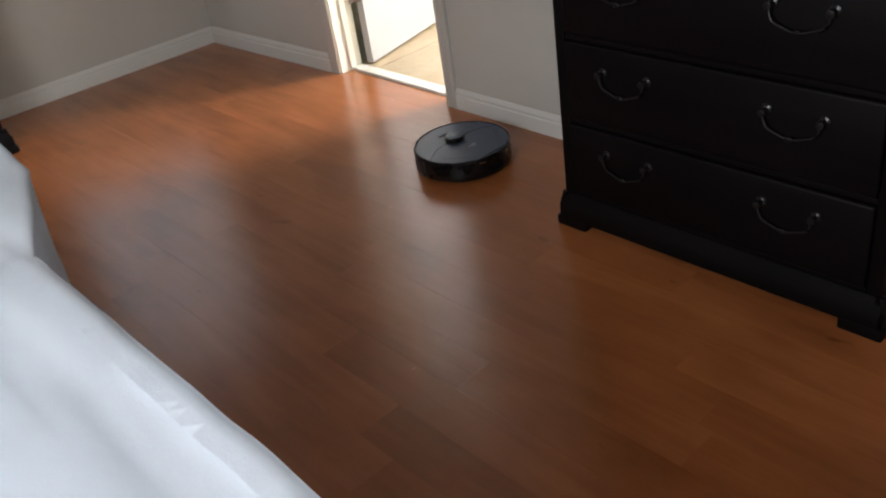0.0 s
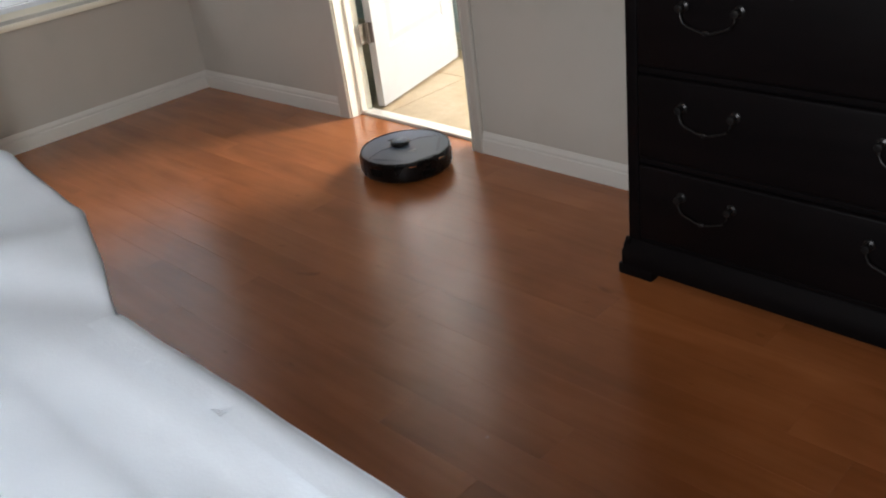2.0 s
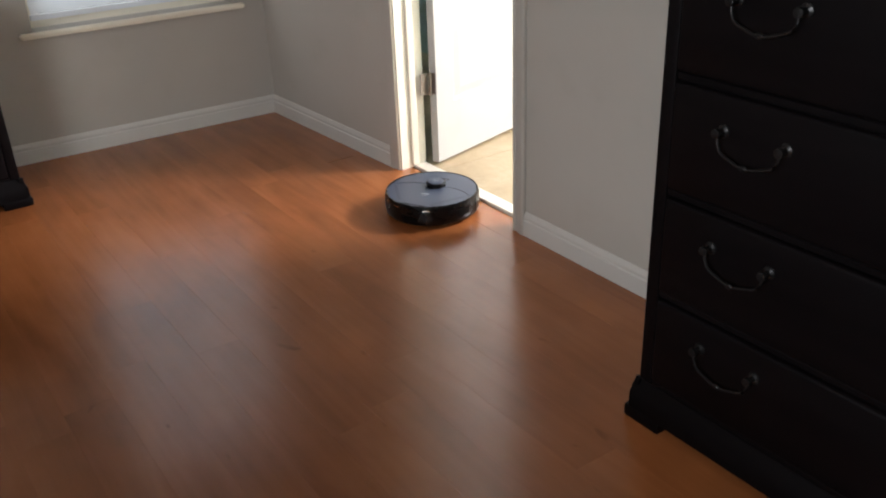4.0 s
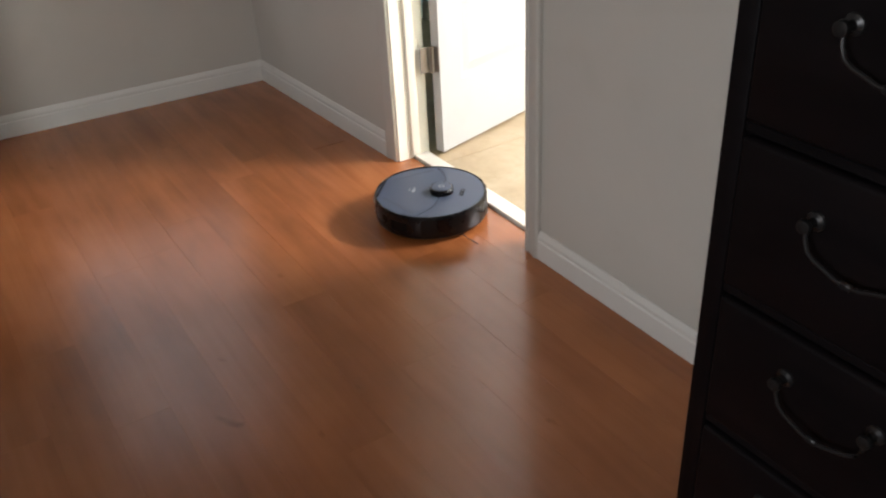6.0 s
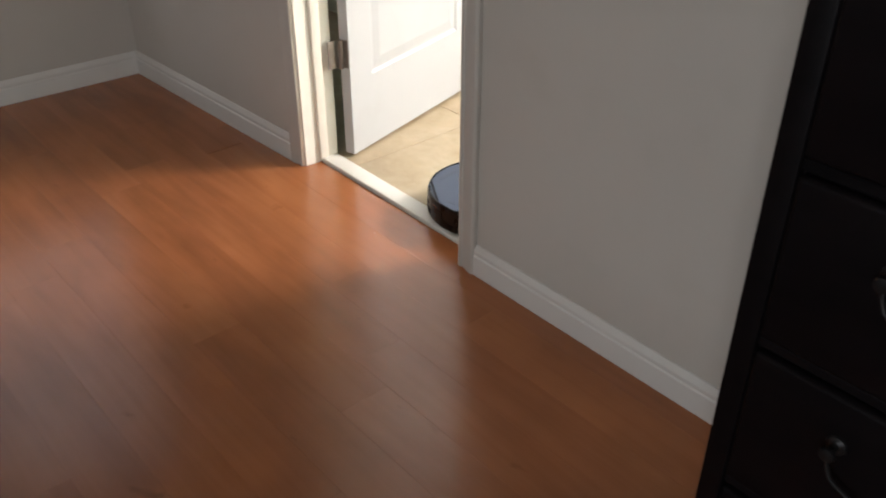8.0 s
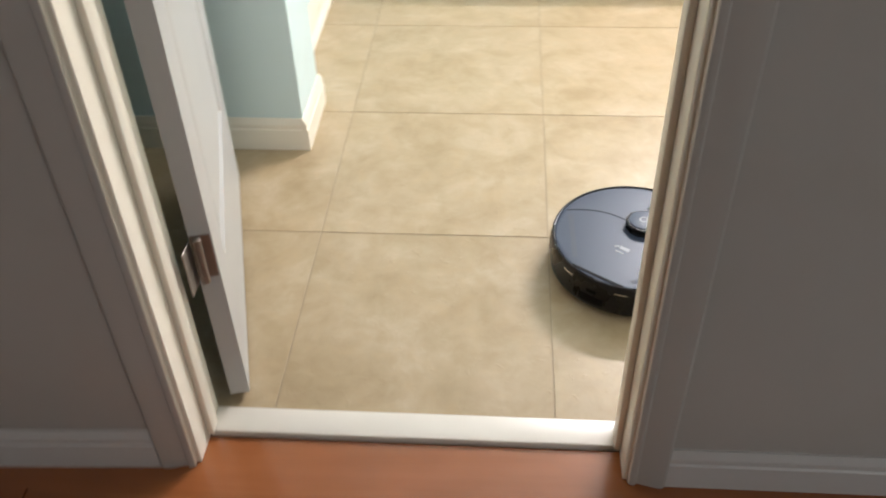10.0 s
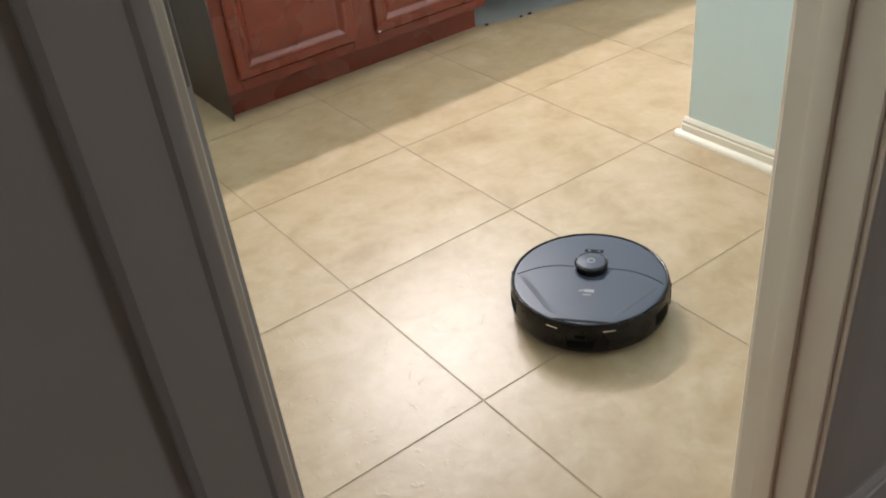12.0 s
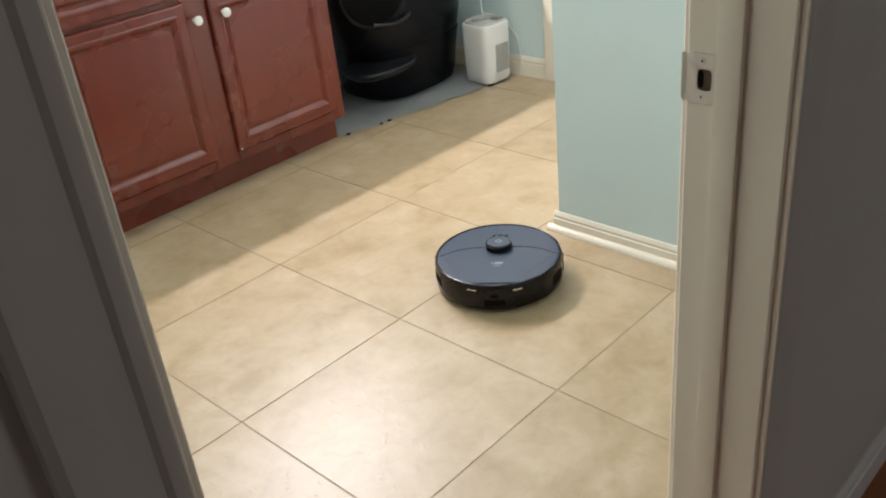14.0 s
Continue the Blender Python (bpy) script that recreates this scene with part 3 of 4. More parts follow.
def bail_pull():
    """Two posts and a drooping bail, 0.14 m apart, on the drawer's face (local -y outwards)."""
    e = bmesh.new()
    pts = []
    for k in range(13):
        a = math.pi * k / 12
        pts.append((-0.07 * math.cos(a), -0.022 - 0.006 * math.sin(a), -0.05 * math.sin(a) ** 0.7 + 0.002 * math.cos(6 * a)))
    tube(pts, 0.003, e)
    box(-0.009, 0.009, -0.032, -0.024, -0.056, -0.045, 0.003, 1, e)
    return e


def build_dresser(m, x1, y_back, height, drawers, label):
    t = thing("dresser", label, "dresser", m)
    part("carcass", box(0.012, x1 - 0.012, 0.014, y_back, 0.09, height - 0.03, 0.004, 2), M_ESPRESSO, t)
    part("top", box(-0.02, x1 + 0.02, -0.02, y_back, height - 0.03, height, 0.010, 3), M_ESPRESSO, t, smooth=True)
    # plinth with a moulded upper edge and bracket feet
    prof = [(0, 0.03), (0.026, 0.03), (0.026, 0.072), (0.020, 0.080), (0.018, 0.092), (0.008, 0.105), (0.006, 0.112), (0, 0.112)]
    part("plinth", extrude_profile(prof, (-0.01, 0.006, 0), (x1 + 0.01, 0.006, 0), (0, -1, 0)), M_ESPRESSO, t, smooth=True)
    part("plinth", extrude_profile(prof, (0.008, y_back, 0), (0.008, -0.01, 0), (-1, 0, 0)), M_ESPRESSO, t, smooth=True)
    part("plinth", extrude_profile(prof, (x1 - 0.008, -0.01, 0), (x1 - 0.008, y_back, 0), (1, 0, 0)), M_ESPRESSO, t, smooth=True)
    for fx in (-0.024, x1 - 0.086):
        for fy in (-0.022, y_back - 0.1):
            part("foot", box(fx, fx + 0.11, fy, fy + 0.1, 0, 0.034, 0.006, 2), M_ESPRESSO, t, smooth=True)
    for fx in (0.0, x1 - 0.035):
        part("stile", box(fx, fx + 0.035, 0, 0.03, 0.112, height - 0.03, 0.004, 2), M_ESPRESSO, t, smooth=True)
    for z0, z1 in drawers:
        part("rail", box(0.036, x1 - 0.036, 0.002, 0.016, z0 - 0.018, z0 - 0.003, 0.002, 1), M_ESPRESSO, t)
        dr = part("drawer", box(0.038, x1 - 0.038, -0.006, 0.014, z0, z1, 0.007, 3), M_ESPRESSO, t, smooth=True)
        for xc in (0.238, x1 - 0.238):
            zc = (z0 + z1) / 2 + 0.045
            h = part("bail_handle", bail_pull(), M_PEWTER, dr, "antique pewter bail handle", smooth=True)
            h.matrix_local = pose(xc, -0.002, zc)
            for sx in (-0.07, 0.07):
                pst = lathe([(0.014, 0), (0.013, 0.003), (0.007, 0.006), (0.006, 0.016), (0.010, 0.021), (0.0095, 0.027), (0, 0.030)], 16)
                pb = part("handle_post", pst, M_PEWTER, dr, smooth=True)
                pb.matrix_local = pose(xc + sx, -0.006, zc, 90, 0, 0)
    return t


DR = [(0.125, 0.345), (0.367, 0.593), (0.615, 0.845), (0.867, 1.09), (1.112, 1.28)]
build_dresser(pose(1.732, -0.458, 0), 0.95, 0.430, 1.33, DR, "espresso-stained wooden dresser with pewter bail handles, against the wall")

# dark chest by the window, its foot and side edge showing
build_dresser(pose(-0.665, -2.045, 0, 0, 0, 90), 0.70, 0.42, 0.75, [(0.125, 0.40), (0.42, 0.69)], "espresso-stained wooden bedside chest below the window wall")

# ---- bed ----


BED_Z = 0.82


def bed_side(x):
    """Where the bedspread turns over the mattress's edge: straight, then bulging out over the foot corner."""
    out = -1.981 + 0.121 * max(0.0, min(1.0, (2.055 - x) / 0.335)) + 0.004 * max(0.0, min(1.0, (1.72 - x) / 0.17))
    out -= 0.7 * max(0.0, 1.44 - x)
    return out


bed = thing("bed", "tall bed with a thick mattress under a white bedspread", "bed")
part("mattress", box(1.28, 3.30, -3.47, -2.06, 0.46, 0.775, 0.05, 4), M_SHEET, bed, smooth=True)
part("box_spring", box(1.30, 3.30, -3.46, -2.07, 0.20, 0.46, 0.02, 2), M_SHEET, bed, smooth=True)
part("bed_base", box(1.32, 3.30, -3.44, -2.09, 0.0, 0.20, 0.02, 2), M_ESPRESSO, bed)

bm = bmesh.new()
NU, HANG = 130, 0.50
VS = [HANG * k / 20 for k in range(20)] + [HANG - 0.008, HANG, HANG + 0.004, HANG + 0.010, HANG + 0.020] + [HANG + 0.04 + 1.46 * k / 48 for k in range(49)]
NV = len(VS) - 1
grid = []
for i in range(NU + 1):
    u = 2.42 * i / NU
    x = 3.29 - u
    foot = max(0.0, 1.20 - x)          # past the foot the cloth falls
    x = max(x, 1.20 - 0.04 * math.tanh(foot * 12))
    side = bed_side(x)
    row = []
    for j in range(NV + 1):
        v = VS[j]
        z = BED_Z - foot * 0.96 + 0.034 * max(0.0, min(1.0, (1.66 - x) / 0.2))
        nz = noise.noise(Vector((u * 2.1, v * 2.3, 0.3))) * 0.010 + noise.noise(Vector((u * 6, v * 5, 1.7))) * 0.004
        # sharp creases gathered towards the foot corner
        nz += 0.009 * max(0.0, 1 - abs(x - 1.80 + 0.4 * (v - HANG)) / 0.07) + 0.010 * max(0.0, 1 - abs(x - 1.46 - 0.2 * (v - HANG)) / 0.04)
        # a soft fold running in from the foot corner, and a puckered hem of the top
        nz += -0.008 * math.exp(-((x - 2.03 + 1.4 * (v - HANG)) / 0.05) ** 2) + 0.006 * math.exp(-((x - 1.92 + 1.3 * (v - HANG)) / 0.07) ** 2)
        nz += -0.011 * math.exp(-((v - HANG - 0.088 - 0.02 * math.sin(u * 7)) / 0.022) ** 2) * max(0.0, min(1.0, (x - 2.0) * 5))
        if v < HANG:
            hang = HANG - v
            y = side - 0.004 + 0.022 * math.sin(u * 15 + 1.3 * math.sin(u * 5)) * min(1, hang * 4) - 0.04 * hang
            zz = z - 0.005 - hang * 0.98
        else:
            r = min(1, (v - HANG) / 0.012)
            y = side - (v - HANG) + 0.005 * noise.noise(Vector((u * 9, 0.2, 3.1)))
            zz = z - 0.005 * (1 - r) ** 2 + nz * (0.4 + 0.6 * r)
        row.append(bm.verts.new((x, y, max(zz, 0.06))))
    grid.append(row)
for i in range(NU):
    for j in range(NV):
        bm.faces.new((grid[i][j], grid[i + 1][j], grid[i + 1][j + 1], grid[i][j + 1]))
# the stitched hem along the edge of the top is a double layer of its own
hem = bmesh.new()
first, last = VS.index(HANG), max(j for j in range(NV + 1) if VS[j] < HANG + 0.06)
lines = []
for i in range(NU + 1):
    if grid[i][0].co.x > 2.06:
        lines.append([hem.verts.new(grid[i][j].co + Vector((0, 0.001 if j == first else 0, 0.0075))) for j in range(first, last + 1)])
for a, b in zip(lines, lines[1:]):
    for k in range(len(a) - 1):
        hem.faces.new((a[k], b[k], b[k + 1], a[k + 1]))
bmesh.ops.solidify(hem, geom=hem.faces[:], thickness=0.002)
bmesh.ops.solidify(bm, geom=bm.faces[:], thickness=0.006)
spread = tagged(part("bedspread", bm, M_SHEET, smooth="all"), "rumpled white cotton bedspread hanging over the bed's side", "bedspread")
part("hem", hem, M_SHEET, spread, "doubled stitched hem", smooth="all")

# ---- vanity cabinet, counter ----
cab = thing("vanity_cabinet", "cherry-stained vanity cabinet with raised-panel doors and white knobs", "cabinet")
CX0, CX1, CYF = 0.822, 1.897, 2.196
part("body", box(CX0 + 0.003, CX1, CYF + 0.02, BY1 - 0.004, 0.10, 0.84), M_CHERRY, cab)
part("side_panel", box(CX0, CX0 + 0.0028, CYF + 0.02, BY1 - 0.004, 0.0, 0.84), M_CHERRY_DARK, cab, "dark brown side panel")
part("toe_board", box(CX0 + 0.003, CX1 - 0.002, 2.263, 2.28, 0.0, 0.10), M_CHERRY, cab)
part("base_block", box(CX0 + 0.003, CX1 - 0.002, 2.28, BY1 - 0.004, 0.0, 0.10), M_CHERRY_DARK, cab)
for x0, x1, z0, z1 in ((CX0, CX0 + 0.05, 0.10, 0.84), (1.31, 1.405, 0.10, 0.84), (CX1 - 0.045, CX1, 0.10, 0.84)):
    part("face_frame", box(x0, x1, CYF, CYF + 0.019, z0, z1, 0.0015, 1), M_CHERRY, cab)
for x0, x1 in ((CX0 + 0.0505, 1.3095), (1.4055, CX1 - 0.0455)):
    for z0, z1 in ((0.10, 0.135), (0.665, 0.70), (0.80, 0.84)):
        part("face_frame", box(x0, x1, CYF, CYF + 0.019, z0, z1, 0.0015, 1), M_CHERRY, cab)


def cabinet_door(w, h, raise_h=0.007):
    """A frame-and-panel door with a moulded inner edge; local x along the width, -y outwards."""
    bm = bmesh.new()
    st = 0.042
    steps = [(0, -0.013), (0.003, -0.0175), (0.007, -0.019), (st - 0.010, -0.019), (st - 0.007, -0.0210), (st - 0.001, -0.0210), (st + 0.004, -0.0185), (st + 0.011, -0.0120), (st + 0.016, -0.0092),
             (st + 0.020, -0.0090), (st + 0.022, -0.0118), (st + 0.027, -0.0125), (st + 0.036, -0.0130)]
    loops = []
    for i, y in [(0, 0)] + steps:
        loops.append([bm.verts.new((a, y, b)) for a, b in ((i, i), (w - i, i), (w - i, h - i), (i, h - i))])
    for a, b in zip(loops, loops[1:]):
        for k in range(4):
            bm.faces.new((a[k], a[(k + 1) % 4], b[(k + 1) % 4], b[k]))
    bm.faces.new(loops[-1])
    bm.faces.new(list(reversed(loops[0])))
    return bm


for x0, x1, kx in ((0.862, 1.314, 1.338), (1.402, 1.855, 1.446)):
    dd = part("door", cabinet_door(x1 - x0, 0.535), M_CHERRY, cab)
    dd.matrix_local = pose(x0, CYF - 0.0005, 0.142)
    kb = part("knob", lathe([(0.007, 0), (0.006, 0.008), (0.011, 0.014), (0.0155, 0.021), (0.0155, 0.026), (0.010, 0.031), (0, 0.032)], 24), M_CERAMIC_KNOB, dd,
              "round white ceramic knob", smooth=True)
    kb.matrix_local = pose(kx - x0, -0.019, 0.617 - 0.142, 90, 0, 0)
    if kx > 1.4:
        part("chipped_corner", box(0.003, 0.011, -0.0196, -0.0150, 0.002, 0.010, 0.0015, 1), M_CERAMIC_KNOB, dd, "bare chipped corner of the door")
    fd = part("drawer_front", cabinet_door(x1 - x0, 0.115), M_CHERRY, cab)
    fd.matrix_local = pose(x0, CYF - 0.0005, 0.692)
tagged(part("countertop", box(0.79, BX1 - 0.002, 2.16, BY1 - 0.002, 0.842, 0.88, 0.008, 3), M_COUNTER, smooth=True), "cream vanity countertop over cabinet and knee space", "countertop")

# white door casing on the end wall
dc = tagged(new("door_2"), "white door and casing in the bathroom end wall", "door", kind="structure")
part("casing", box(BX1 - 0.018, BX1, 1.865, 1.930, 0, 2.1, 0.004, 2), M_TRIM, dc)
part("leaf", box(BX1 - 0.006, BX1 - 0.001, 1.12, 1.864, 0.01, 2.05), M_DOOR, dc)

# ---- floor mat, litter box, purifier ----
bm = bmesh.new()
N1, N2 = 36, 24
g = [[bm.verts.new((1.905 + 0.86 * i / N1, 2.237 - 0.165 * i / N1 + (0.48 + 0.165 * i / N1) * j / N2 + 0.006 * math.sin(i * 0.7),
                    0.0035 + 0.003 * noise.noise(Vector((i * 0.3, j * 0.3, 5))) + (0.004 if j == 0 and i % 7 < 3 else 0))) for j in range(N2 + 1)] for i in range(N1 + 1)]
for i in range(N1):
    for j in range(N2):
        bm.faces.new((g[i][j], g[i + 1][j], g[i + 1][j + 1], g[i][j + 1]))
bmesh.ops.solidify(bm, geom=bm.faces[:], thickness=0.004)
mat_ob = tagged(part("litter_mat", bm, M_MAT, smooth=True), "grey fabric litter mat with a curled front edge", "mat")
# black bars stand in for shade in gaps below the mat's edge
for f, w in ((0.03, 0.014), (0.20, 0.012), (0.25, 0.018), (0.86, 0.034)):
    gap_bar = part("edge_gap_shade", box(-w / 2, w / 2, -0.005, 0.006, 0.0, 0.0065, 0.002, 1), M_RUBBER, mat_ob, "dark bar for the shaded gap under the curled edge")
    gap_bar.matrix_local = pose(1.905 + 0.86 * f, 2.237 - 0.165 * f + 0.006 * math.sin(f * N1 * 0.7), 0.001, 0, 0, -11)


def superellipse(a, b, z, n=3.0, steps=48, cx=0, cy=0):
    out = []
    for k in range(steps):
        t = 2 * math.pi * k / steps
        c, s = math.cos(t), math.sin(t)
        out.append((cx + a * math.copysign(abs(c) ** (2 / n), c), cy + b * math.copysign(abs(s) ** (2 / n), s), z))
    return out


def loft(loops, bm=None, cap=True):
    bm = bm or bmesh.new()
    rings = [[bm.verts.new(p) for p in lp] for lp in loops]
    for a, b in zip(rings, rings[1:]):
        for k in range(len(a)):
            bm.faces.new((a[k], a[(k + 1) % len(a)], b[(k + 1) % len(a)], b[k]))
    if cap:
        bm.faces.new(list(reversed(rings[0])))
        bm.faces.new(rings[-1])
    return bm


lit = thing("litter_box", "glossy black enclosed automatic litter box on a grey mat", "litter box", pose(2.47, 2.487, 0.008, 0, 0, 0))
part("base", loft([superellipse(a, b, z, 2.8) for a, b, z in ((0.225, 0.175, 0), (0.247, 0.195, 0.012), (0.262, 0.205, 0.06), (0.276, 0.21, 0.14), (0.298, 0.215, 0.22))]), M_LITTER, lit, smooth=True)
part("shell", loft([superellipse(a, b, z, 2.6, cy=cy) for a, b, z, cy in ((0.30, 0.215, 0.222, 0), (0.318, 0.225, 0.30, 0), (0.33, 0.23, 0.42, 0.0), (0.315, 0.22, 0.54, 0.01), (0.27, 0.19, 0.63, 0.02), (0.17, 0.12, 0.672, 0.03), (0.03, 0.03, 0.682, 0.03))]), M_LITTER, lit, smooth=True)
part("step", loft([superellipse(a, b, z, 2.4, cx=-0.25, cy=-0.165) for a, b, z in ((0.135, 0.085, 0.150), (0.160, 0.108, 0.166), (0.168, 0.116, 0.182), (0.166, 0.114, 0.187), (0.158, 0.106, 0.188))]), M_LITTER_GREY, lit, "charcoal entry step", smooth=True)
ent = part("entry_rim", lathe([(0.126, 0), (0.138, 0.003), (0.142, 0.010), (0.136, 0.016), (0.122, 0.017), (0.118, 0.010), (0.120, 0.002)], 48), M_LITTER, lit, smooth=True)
ent.matrix_local = pose(-0.25, -0.168, 0.47, 90, 0, -26)
# black disc on the closed shell paints the shade inside the entry
hol = part("entry_opening", lathe([(0.120, 0), (0.120, 0.006), (0, 0.006)], 48), M_HOLE, lit, "flat black disc for the shaded entry opening")
hol.matrix_local = pose(-0.25, -0.175, 0.47, 90, 0, -26)
lip = [(-0.10 + 0.20 * k / 12, -0.232 - 0.028 * math.sin(math.pi * k / 12), 0.352 + 0.012 * (2 * k / 12 - 1) ** 2) for k in range(13)]
part("entry_lip", tube([(x - 0.20, y + 0.012, z) for x, y, z in lip], 0.0065), M_LITTER_GREY, lit, "glossy charcoal entry lip", smooth=True)
part("seam", tube([(0.314 * math.cos(a), 0.223 * math.sin(a), 0.258) for a in [math.pi + math.pi * k / 24 for k in range(25)]], 0.0011), M_HOLE, lit)

pur = thing("air_purifier", "white rounded-square air purifier with grey grille, beside the litter box", "air purifier", pose(2.704, 2.160, 0.009, 0, 0, -4))
part("housing", loft([superellipse(a, a, z, 4.5) for a, z in ((0.072, 0), (0.077, 0.006), (0.080, 0.10), (0.082, 0.232), (0.082, 0.246), (0.079, 0.252))]), M_WHITE, pur, smooth=True)
part("top_ring", loft([superellipse(a, a, z, 3.5) for a, z in ((0.0745, 0.251), (0.0725, 0.261), (0.066, 0.262), (0.061, 0.256))]), M_GRILLE, pur, smooth=True)
part("outlet_grille", lathe([(0.058, 0.2562), (0.058, 0.2585), (0.05, 0.2590), (0.012, 0.2592), (0, 0.2592)], 32), M_LITTER_GREY, pur, "dark outlet grille", smooth=True)
for k in range(5):
    part("outlet_ring", lathe([(0.014 + 0.011 * k, 0.2592), (0.014 + 0.011 * k, 0.2615), (0.018 + 0.011 * k, 0.2615), (0.018 + 0.011 * k, 0.2592)], 32), M_GRILLE, pur)
for k in range(13):
    part("grille_bar", box(-0.026 + 0.0062 * k, -0.0225 + 0.0062 * k, -0.0832, -0.076, 0.045, 0.165), M_GRILLE, pur)
cord = thing("power_cord", "thin white power cord running up from the air purifier", "cord")
part("cable", tube([(2.775, 2.235, 0.268), (2.79, 2.25, 0.32), (2.81, 2.24, 0.44), (2.82, 2.22, 0.62), (2.824, 2.20, 0.86)], 0.003), M_WHITE, cord, smooth=True)
part("cable", tube([(2.81, 2.26, 0.262), (2.822, 2.16, 0.25), (2.822, 2.08, 0.17), (2.818, 2.062, 0.07), (2.81, 2.07, 0.012)], 0.0025), M_WHITE, cord, smooth=True)

# ---- robot vacuum (local +x is its heading) ----
RR = 0.173
robot = thing("robot_vacuum", "round black robot vacuum with glossy slate top and raised lidar turret", "robot vacuum")
part("body", lathe([(0, 0.009), (0.155, 0.009), (0.165, 0.010), (RR - 0.003, 0.014), (RR - 0.0008, 0.020), (RR, 0.03), (RR, 0.074), (RR - 0.001, 0.079), (RR - 0.003, 0.0850), (RR - 0.0055, 0.0858), (RR - 0.0075, 0.0850),
                    (RR - 0.0082, 0.0815), (0, 0.0815)], 96), M_BLACK, robot, smooth=True)
part("top_cover", lathe([(RR - 0.0085, 0.0805), (RR - 0.0085, 0.0832), (RR - 0.0092, 0.0838), (RR - 0.0105, 0.0840), (RR - 0.016, 0.0841), (0.1, 0.08415), (0.04, 0.0842), (0, 0.0842)], 96), M_GLASS_TOP, robot, "glossy slate-grey top cover", smooth=True)
turret = part("lidar_turret", lathe([(0.036, 0.083), (0.036, 0.086), (0.032, 0.0865), (0.031, 0.090), (0.036, 0.0915), (0.0365, 0.098), (0.034, 0.1005), (0, 0.1015)], 48, centre=(0.035, 0)), M_BLACK, robot, "raised round lidar turret", smooth=True)
part("turret_cap", lathe([(0.030, 0.1008), (0.0300, 0.1022), (0.028, 0.1026), (0, 0.1028)], 40, centre=(0.035, 0)), M_GLASS_TOP, turret, smooth=True)
part("power_mark", lathe([(0.009, 0.1028), (0.009, 0.1032), (0.006, 0.1032), (0.006, 0.1028)], 24, centre=(0.035, 0)), M_LOGO, turret)


def strip(points, width, z, h=0.0006):
    bm = bmesh.new()
    pts = [Vector((x, y, 0)) for x, y in points]
    rows = []
    for i, p in enumerate(pts):
        d = (pts[min(i + 1, len(pts) - 1)] - pts[max(i - 1, 0)]).normalized()
        s = Vector((-d.y, d.x, 0)) * width / 2
        rows.append([bm.verts.new((q.x, q.y, zz)) for q in (p - s, p + s) for zz in (z, z + h)])
    for a, b in zip(rows, rows[1:]):
        bm.faces.new((a[1], a[3], b[3], b[1])), bm.faces.new((a[0], a[1], b[1], b[0])), bm.faces.new((a[2], b[2], b[3], a[3]))
    return bm


arc = [(0.034 - 0.050 * max(0.0, (y - 0.060) / 0.105) ** 2, y) for y in [0.037 + 0.0086 * k for k in range(15)]]
for s in (1, -1):
    part("cover_seam", strip([(x, s * y) for x, y in arc], 0.0016, 0.08425), M_COVER_LINE, robot)
    part("cover_band", strip([(-0.020, s * 0.142), (-0.132, s * 0.064)], 0.011, 0.0843, 0.0004), M_COVER_BAND, robot)
part("button_strip", strip([(0.098, -0.021), (0.098, 0.021)], 0.012, 0.0843), M_COVER_LINE, robot)
for y in (-0.011, 0.011):
    part("button_mark", strip([(0.098, y - 0.003), (0.098, y + 0.003)], 0.002, 0.08495), M_LOGO, robot)
# plain bars where the maker's mark is printed
part("maker_mark", strip([(-0.052, -0.016), (-0.052, 0.006)], 0.010, 0.0843), M_LOGO, robot, "silver printed mark")
part("maker_mark", strip([(-0.050, 0.008), (-0.056, 0.016)], 0.004, 0.0843), M_LOGO, robot)
part("maker_mark", strip([(-0.066, -0.010), (-0.066, 0.008)], 0.003, 0.0843), M_LOGO, robot)
# rear edge: dark lip, two contacts, charging window
part("lift_lip", strip([(-0.155, -0.058), (-0.155, 0.058)], 0.0065, 0.0842, 0.0008), M_COVER_LINE, robot)


def rim_box(angle, half, z0, z1, r0=RR - 0.004, r1=RR + 0.0012):
    bm = bmesh.new()
    n = 8
    rings = []
    for k in range(n + 1):
        a = radians(angle + half * (2 * k / n - 1))
        rings.append([bm.verts.new((r * math.cos(a), r * math.sin(a), z)) for r, z in ((r0, z0), (r1, z0), (r1, z1), (r0, z1))])
    for a, b in zip(rings, rings[1:]):
        for k in range(4):
            bm.faces.new((a[k], a[(k + 1) % 4], b[(k + 1) % 4], b[k]))
    bm.faces.new(rings[0]), bm.faces.new(rings[-1])
    return bm


for a in (160, 200):
    part("charging_contact", rim_box(a, 4.3, 0.0690, 0.0722), M_CHROME, robot, "bright metal contact")
part("rear_window", rim_box(180, 9, 0.026, 0.044, RR - 0.004, RR + 0.0008), M_HOLE, robot, "dark rear window")
part("rear_sensor", rim_box(180, 3.5, 0.052, 0.060, RR - 0.004, RR + 0.0008), M_HOLE, robot)
part("front_bumper", rim_box(0, 88, 0.020, 0.076, RR - 0.003, RR + 0.0022), M_BLACK, robot, smooth=True)
part("side_grille", rim_box(-112, 9, 0.035, 0.062, RR - 0.004, RR + 0.0009), M_HOLE, robot)
part("side_grille", rim_box(112, 9, 0.035, 0.062, RR - 0.004, RR + 0.0009), M_HOLE, robot)
for s in (1, -1):
    w = part("wheel", lathe([(0, -0.012), (0.028, -0.012), (0.032, -0.008), (0.032, 0.008), (0.028, 0.012), (0, 0.012)], 24), M_RUBBER, robot, smooth=True)
    w.matrix_local = pose(0, s * 0.115, 0.0325, 90, 0, 0)
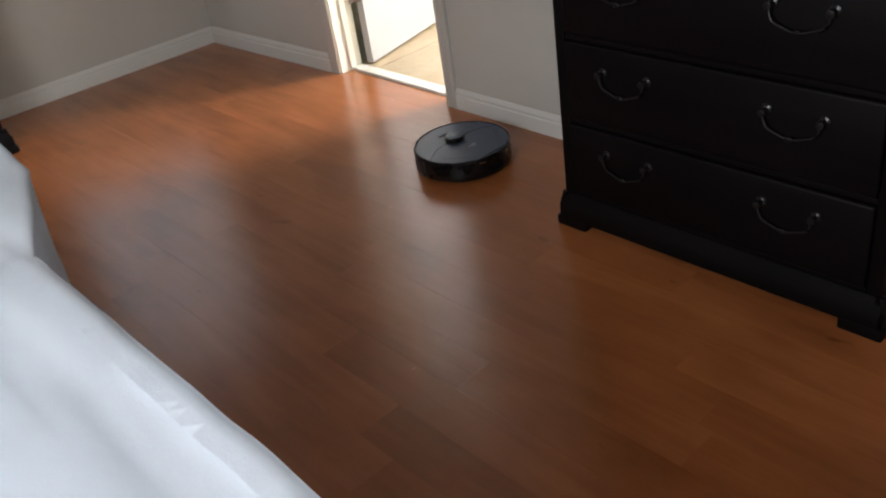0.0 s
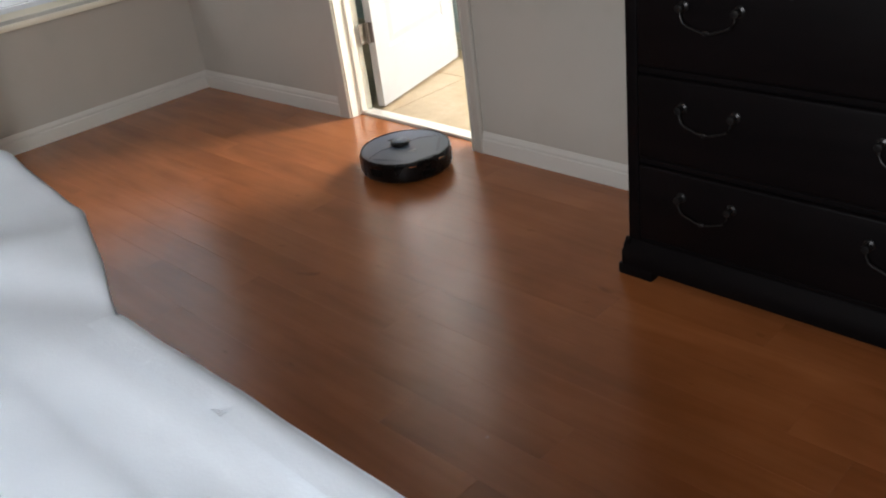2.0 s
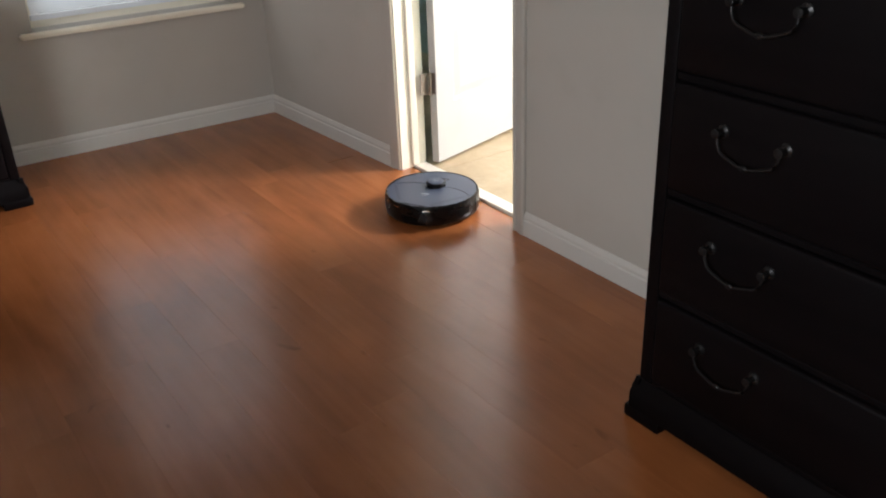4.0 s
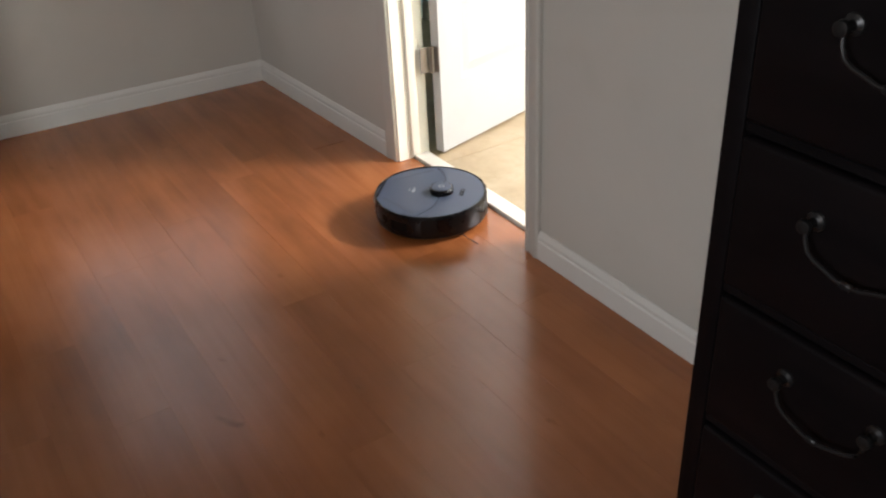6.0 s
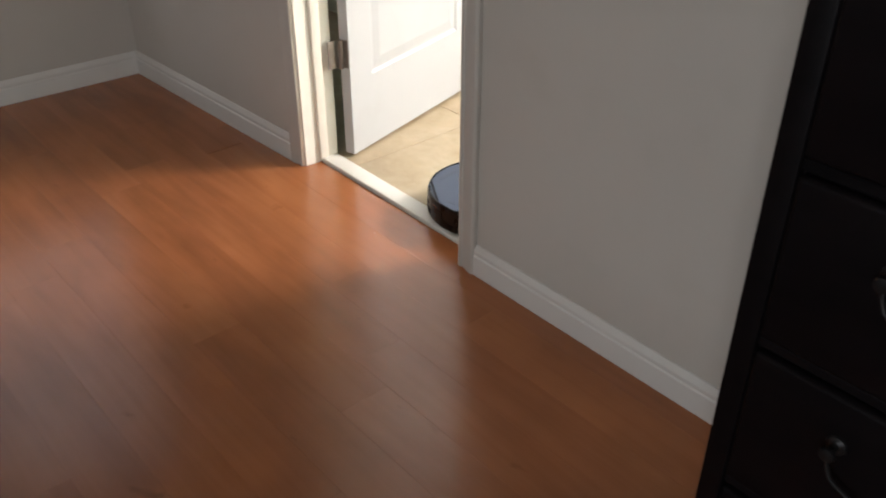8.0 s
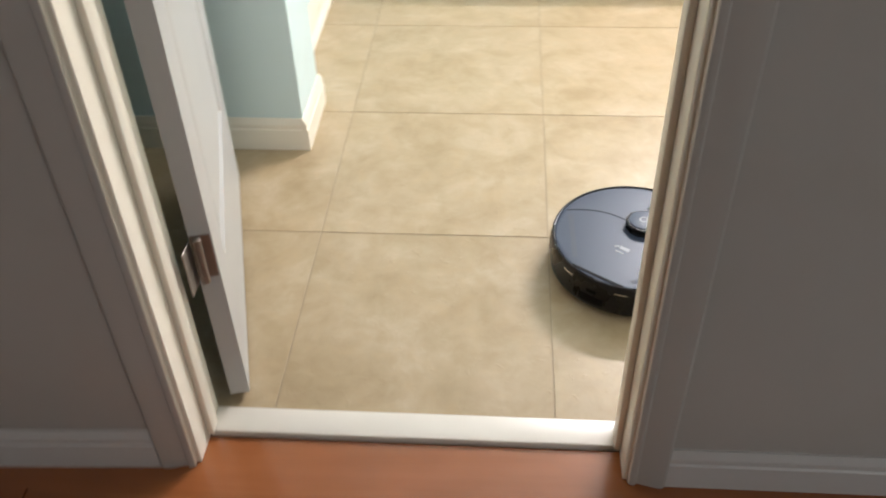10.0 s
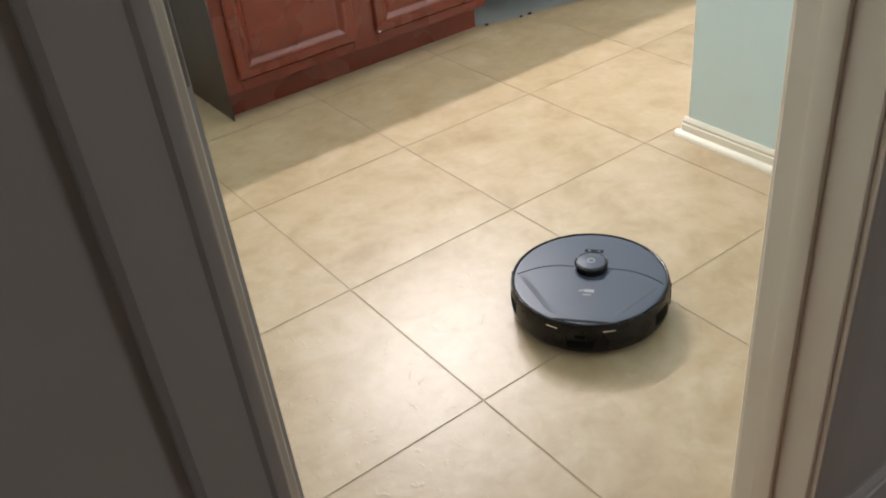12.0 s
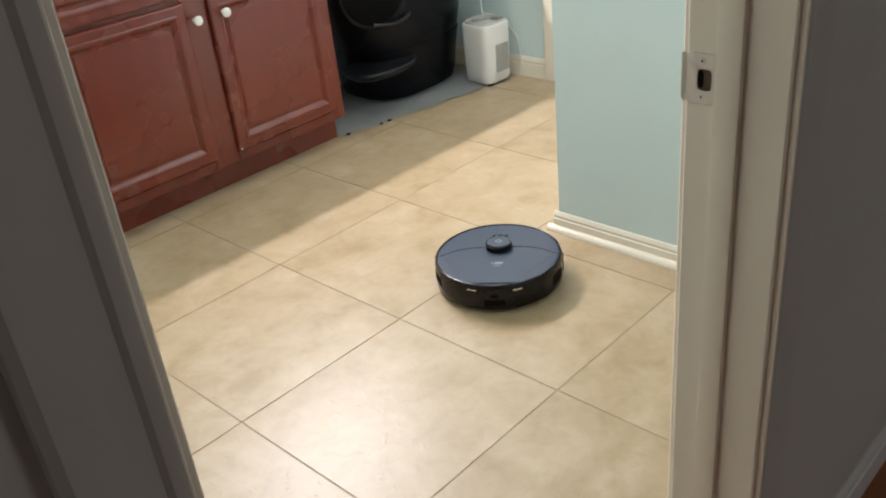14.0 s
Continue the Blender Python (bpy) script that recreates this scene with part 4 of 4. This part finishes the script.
brush = part("side_brush", lathe([(0, 0.006), (0.013, 0.006), (0.013, 0.016), (0, 0.016)], 12, centre=(0.105, -0.105)), M_RUBBER, robot, smooth=True)
for k in range(3):
    a = radians(-45 + 120 * k)
    part("bristle", tube([(0.105, -0.105, 0.009), (0.105 + 0.05 * math.cos(a), -0.105 + 0.05 * math.sin(a), 0.007), (0.105 + 0.085 * math.cos(a + 0.1), -0.105 + 0.085 * math.sin(a + 0.1), 0.003)], 0.0016, sides=5), M_RUBBER, brush)

# ---- floors: pieces last ----
floor = tagged(part("floor", box(-1.4, EAST + 0.1, SOUTH - 0.1, 0.045, -0.03, -0.0035), M_PLANK), "cherry laminate plank floor in the bedroom", "floor", kind="structure")
rng = random.Random(4)
PW, PL = 0.126, 1.22


def plank_mesh(length, width):
    bm = box(0, length, 0, width, -0.010, 0)
    top = [e for e in bm.edges if all(abs(v.co.z) < 1e-6 for v in e.verts)]
    bmesh.ops.bevel(bm, geom=top, offset=0.0002, segments=1, affect="EDGES")
    bmesh.ops.recalc_face_normals(bm, faces=bm.faces)
    me = bpy.data.meshes.new("plank")
    bm.to_mesh(me)
    bm.free()
    me.materials.append(M_PLANK)
    return me


meshes = {}
row, y = 0, 0.044 - PW
while y > SOUTH - 0.05:
    x = -1.38 - rng.uniform(0, PL)
    while x < EAST:
        x0, x1 = max(x, -1.38), min(x + PL, EAST)
        if x1 - x0 > 0.03:
            key = round(x1 - x0, 2)
            if key not in meshes:
                meshes[key] = plank_mesh(key - 0.0002, PW - 0.0001)
            ob = new("plank", meshes[key])
            ob.parent = floor
            ob.location = (x0, y, 0)
        x += PL
    y -= PW

bath_floor = tagged(part("floor_bath", box(-1.45, BX1 + 0.1, 0.104, BY1 + 0.05, -0.03, -0.0012), M_GROUT), "beige ceramic tile floor with thin tan grout in the bathroom", "floor", kind="structure")
TS, TX, TY = 0.5085, 0.6065, 0.109
G = 0.0020


def tile_mesh(w, h):
    bm = box(0, w, 0, h, -0.01, 0)
    top = [e for e in bm.edges if all(abs(v.co.z) < 1e-6 for v in e.verts)]
    bmesh.ops.bevel(bm, geom=top, offset=0.0010, segments=2, affect="EDGES")
    bmesh.ops.recalc_face_normals(bm, faces=bm.faces)
    me = bpy.data.meshes.new("tile")
    bm.to_mesh(me)
    bm.free()
    me.materials.append(M_TILE)
    return me


tms = {}
for i in range(-4, 6):
    for j in range(0, 6):
        x0, x1 = TX + i * TS, TX + (i + 1) * TS
        y0, y1 = TY + j * TS, TY + (j + 1) * TS
        x0, x1, y1 = max(x0, -1.42), min(x1, BX1 + 0.02), min(y1, BY1 + 0.02)
        w, h = round(x1 - x0 - G, 3), round(y1 - y0 - G, 3)
        if w < 0.02 or h < 0.02:
            continue
        if (w, h) not in tms:
            tms[(w, h)] = tile_mesh(w, h)
        ob = new("tile", tms[(w, h)])
        ob.parent = bath_floor
        ob.location = (x0 + G / 2, y0 + G / 2, 0)


def motions():
    rows = [(0, 1.156, -0.347, 180), (0.5, 0.997, -0.327, 181), (1, 0.866, -0.317, 179), (1.5, 0.740, -0.303, 173), (2, 0.609, -0.264, 165), (2.5, 0.501, -0.223, 155),
            (3.2, 0.42, -0.165, 140), (4.2, 0.402, -0.142, 114), (5, 0.400, -0.139, 95), (5.5, 0.388, -0.129, 66), (6, 0.387, -0.127, 46), (6.5, 0.391, -0.123, 45), (7, 0.431, -0.027, 53),
            (7.6, 0.515, 0.11, 58), (8.4, 0.65, 0.33, 59), (9.3, 0.733, 0.503, 60), (9.5, 0.743, 0.513, 60), (10, 0.779, 0.530, 56), (10.5, 0.790, 0.539, 47), (11, 0.790, 0.551, 42), (11.5, 0.865, 0.602, 40), (12, 0.970, 0.688, 39),
            (12.5, 1.088, 0.780, 38), (13, 1.196, 0.860, 38), (13.5, 1.310, 0.949, 37), (14, 1.413, 1.031, 36)]
    walk(robot, [(t, pose(x, y, 0.0115 if 0.02 < y < 0.14 else 0.0005, 0, 0, a)) for t, x, y, a in rows])


motions()
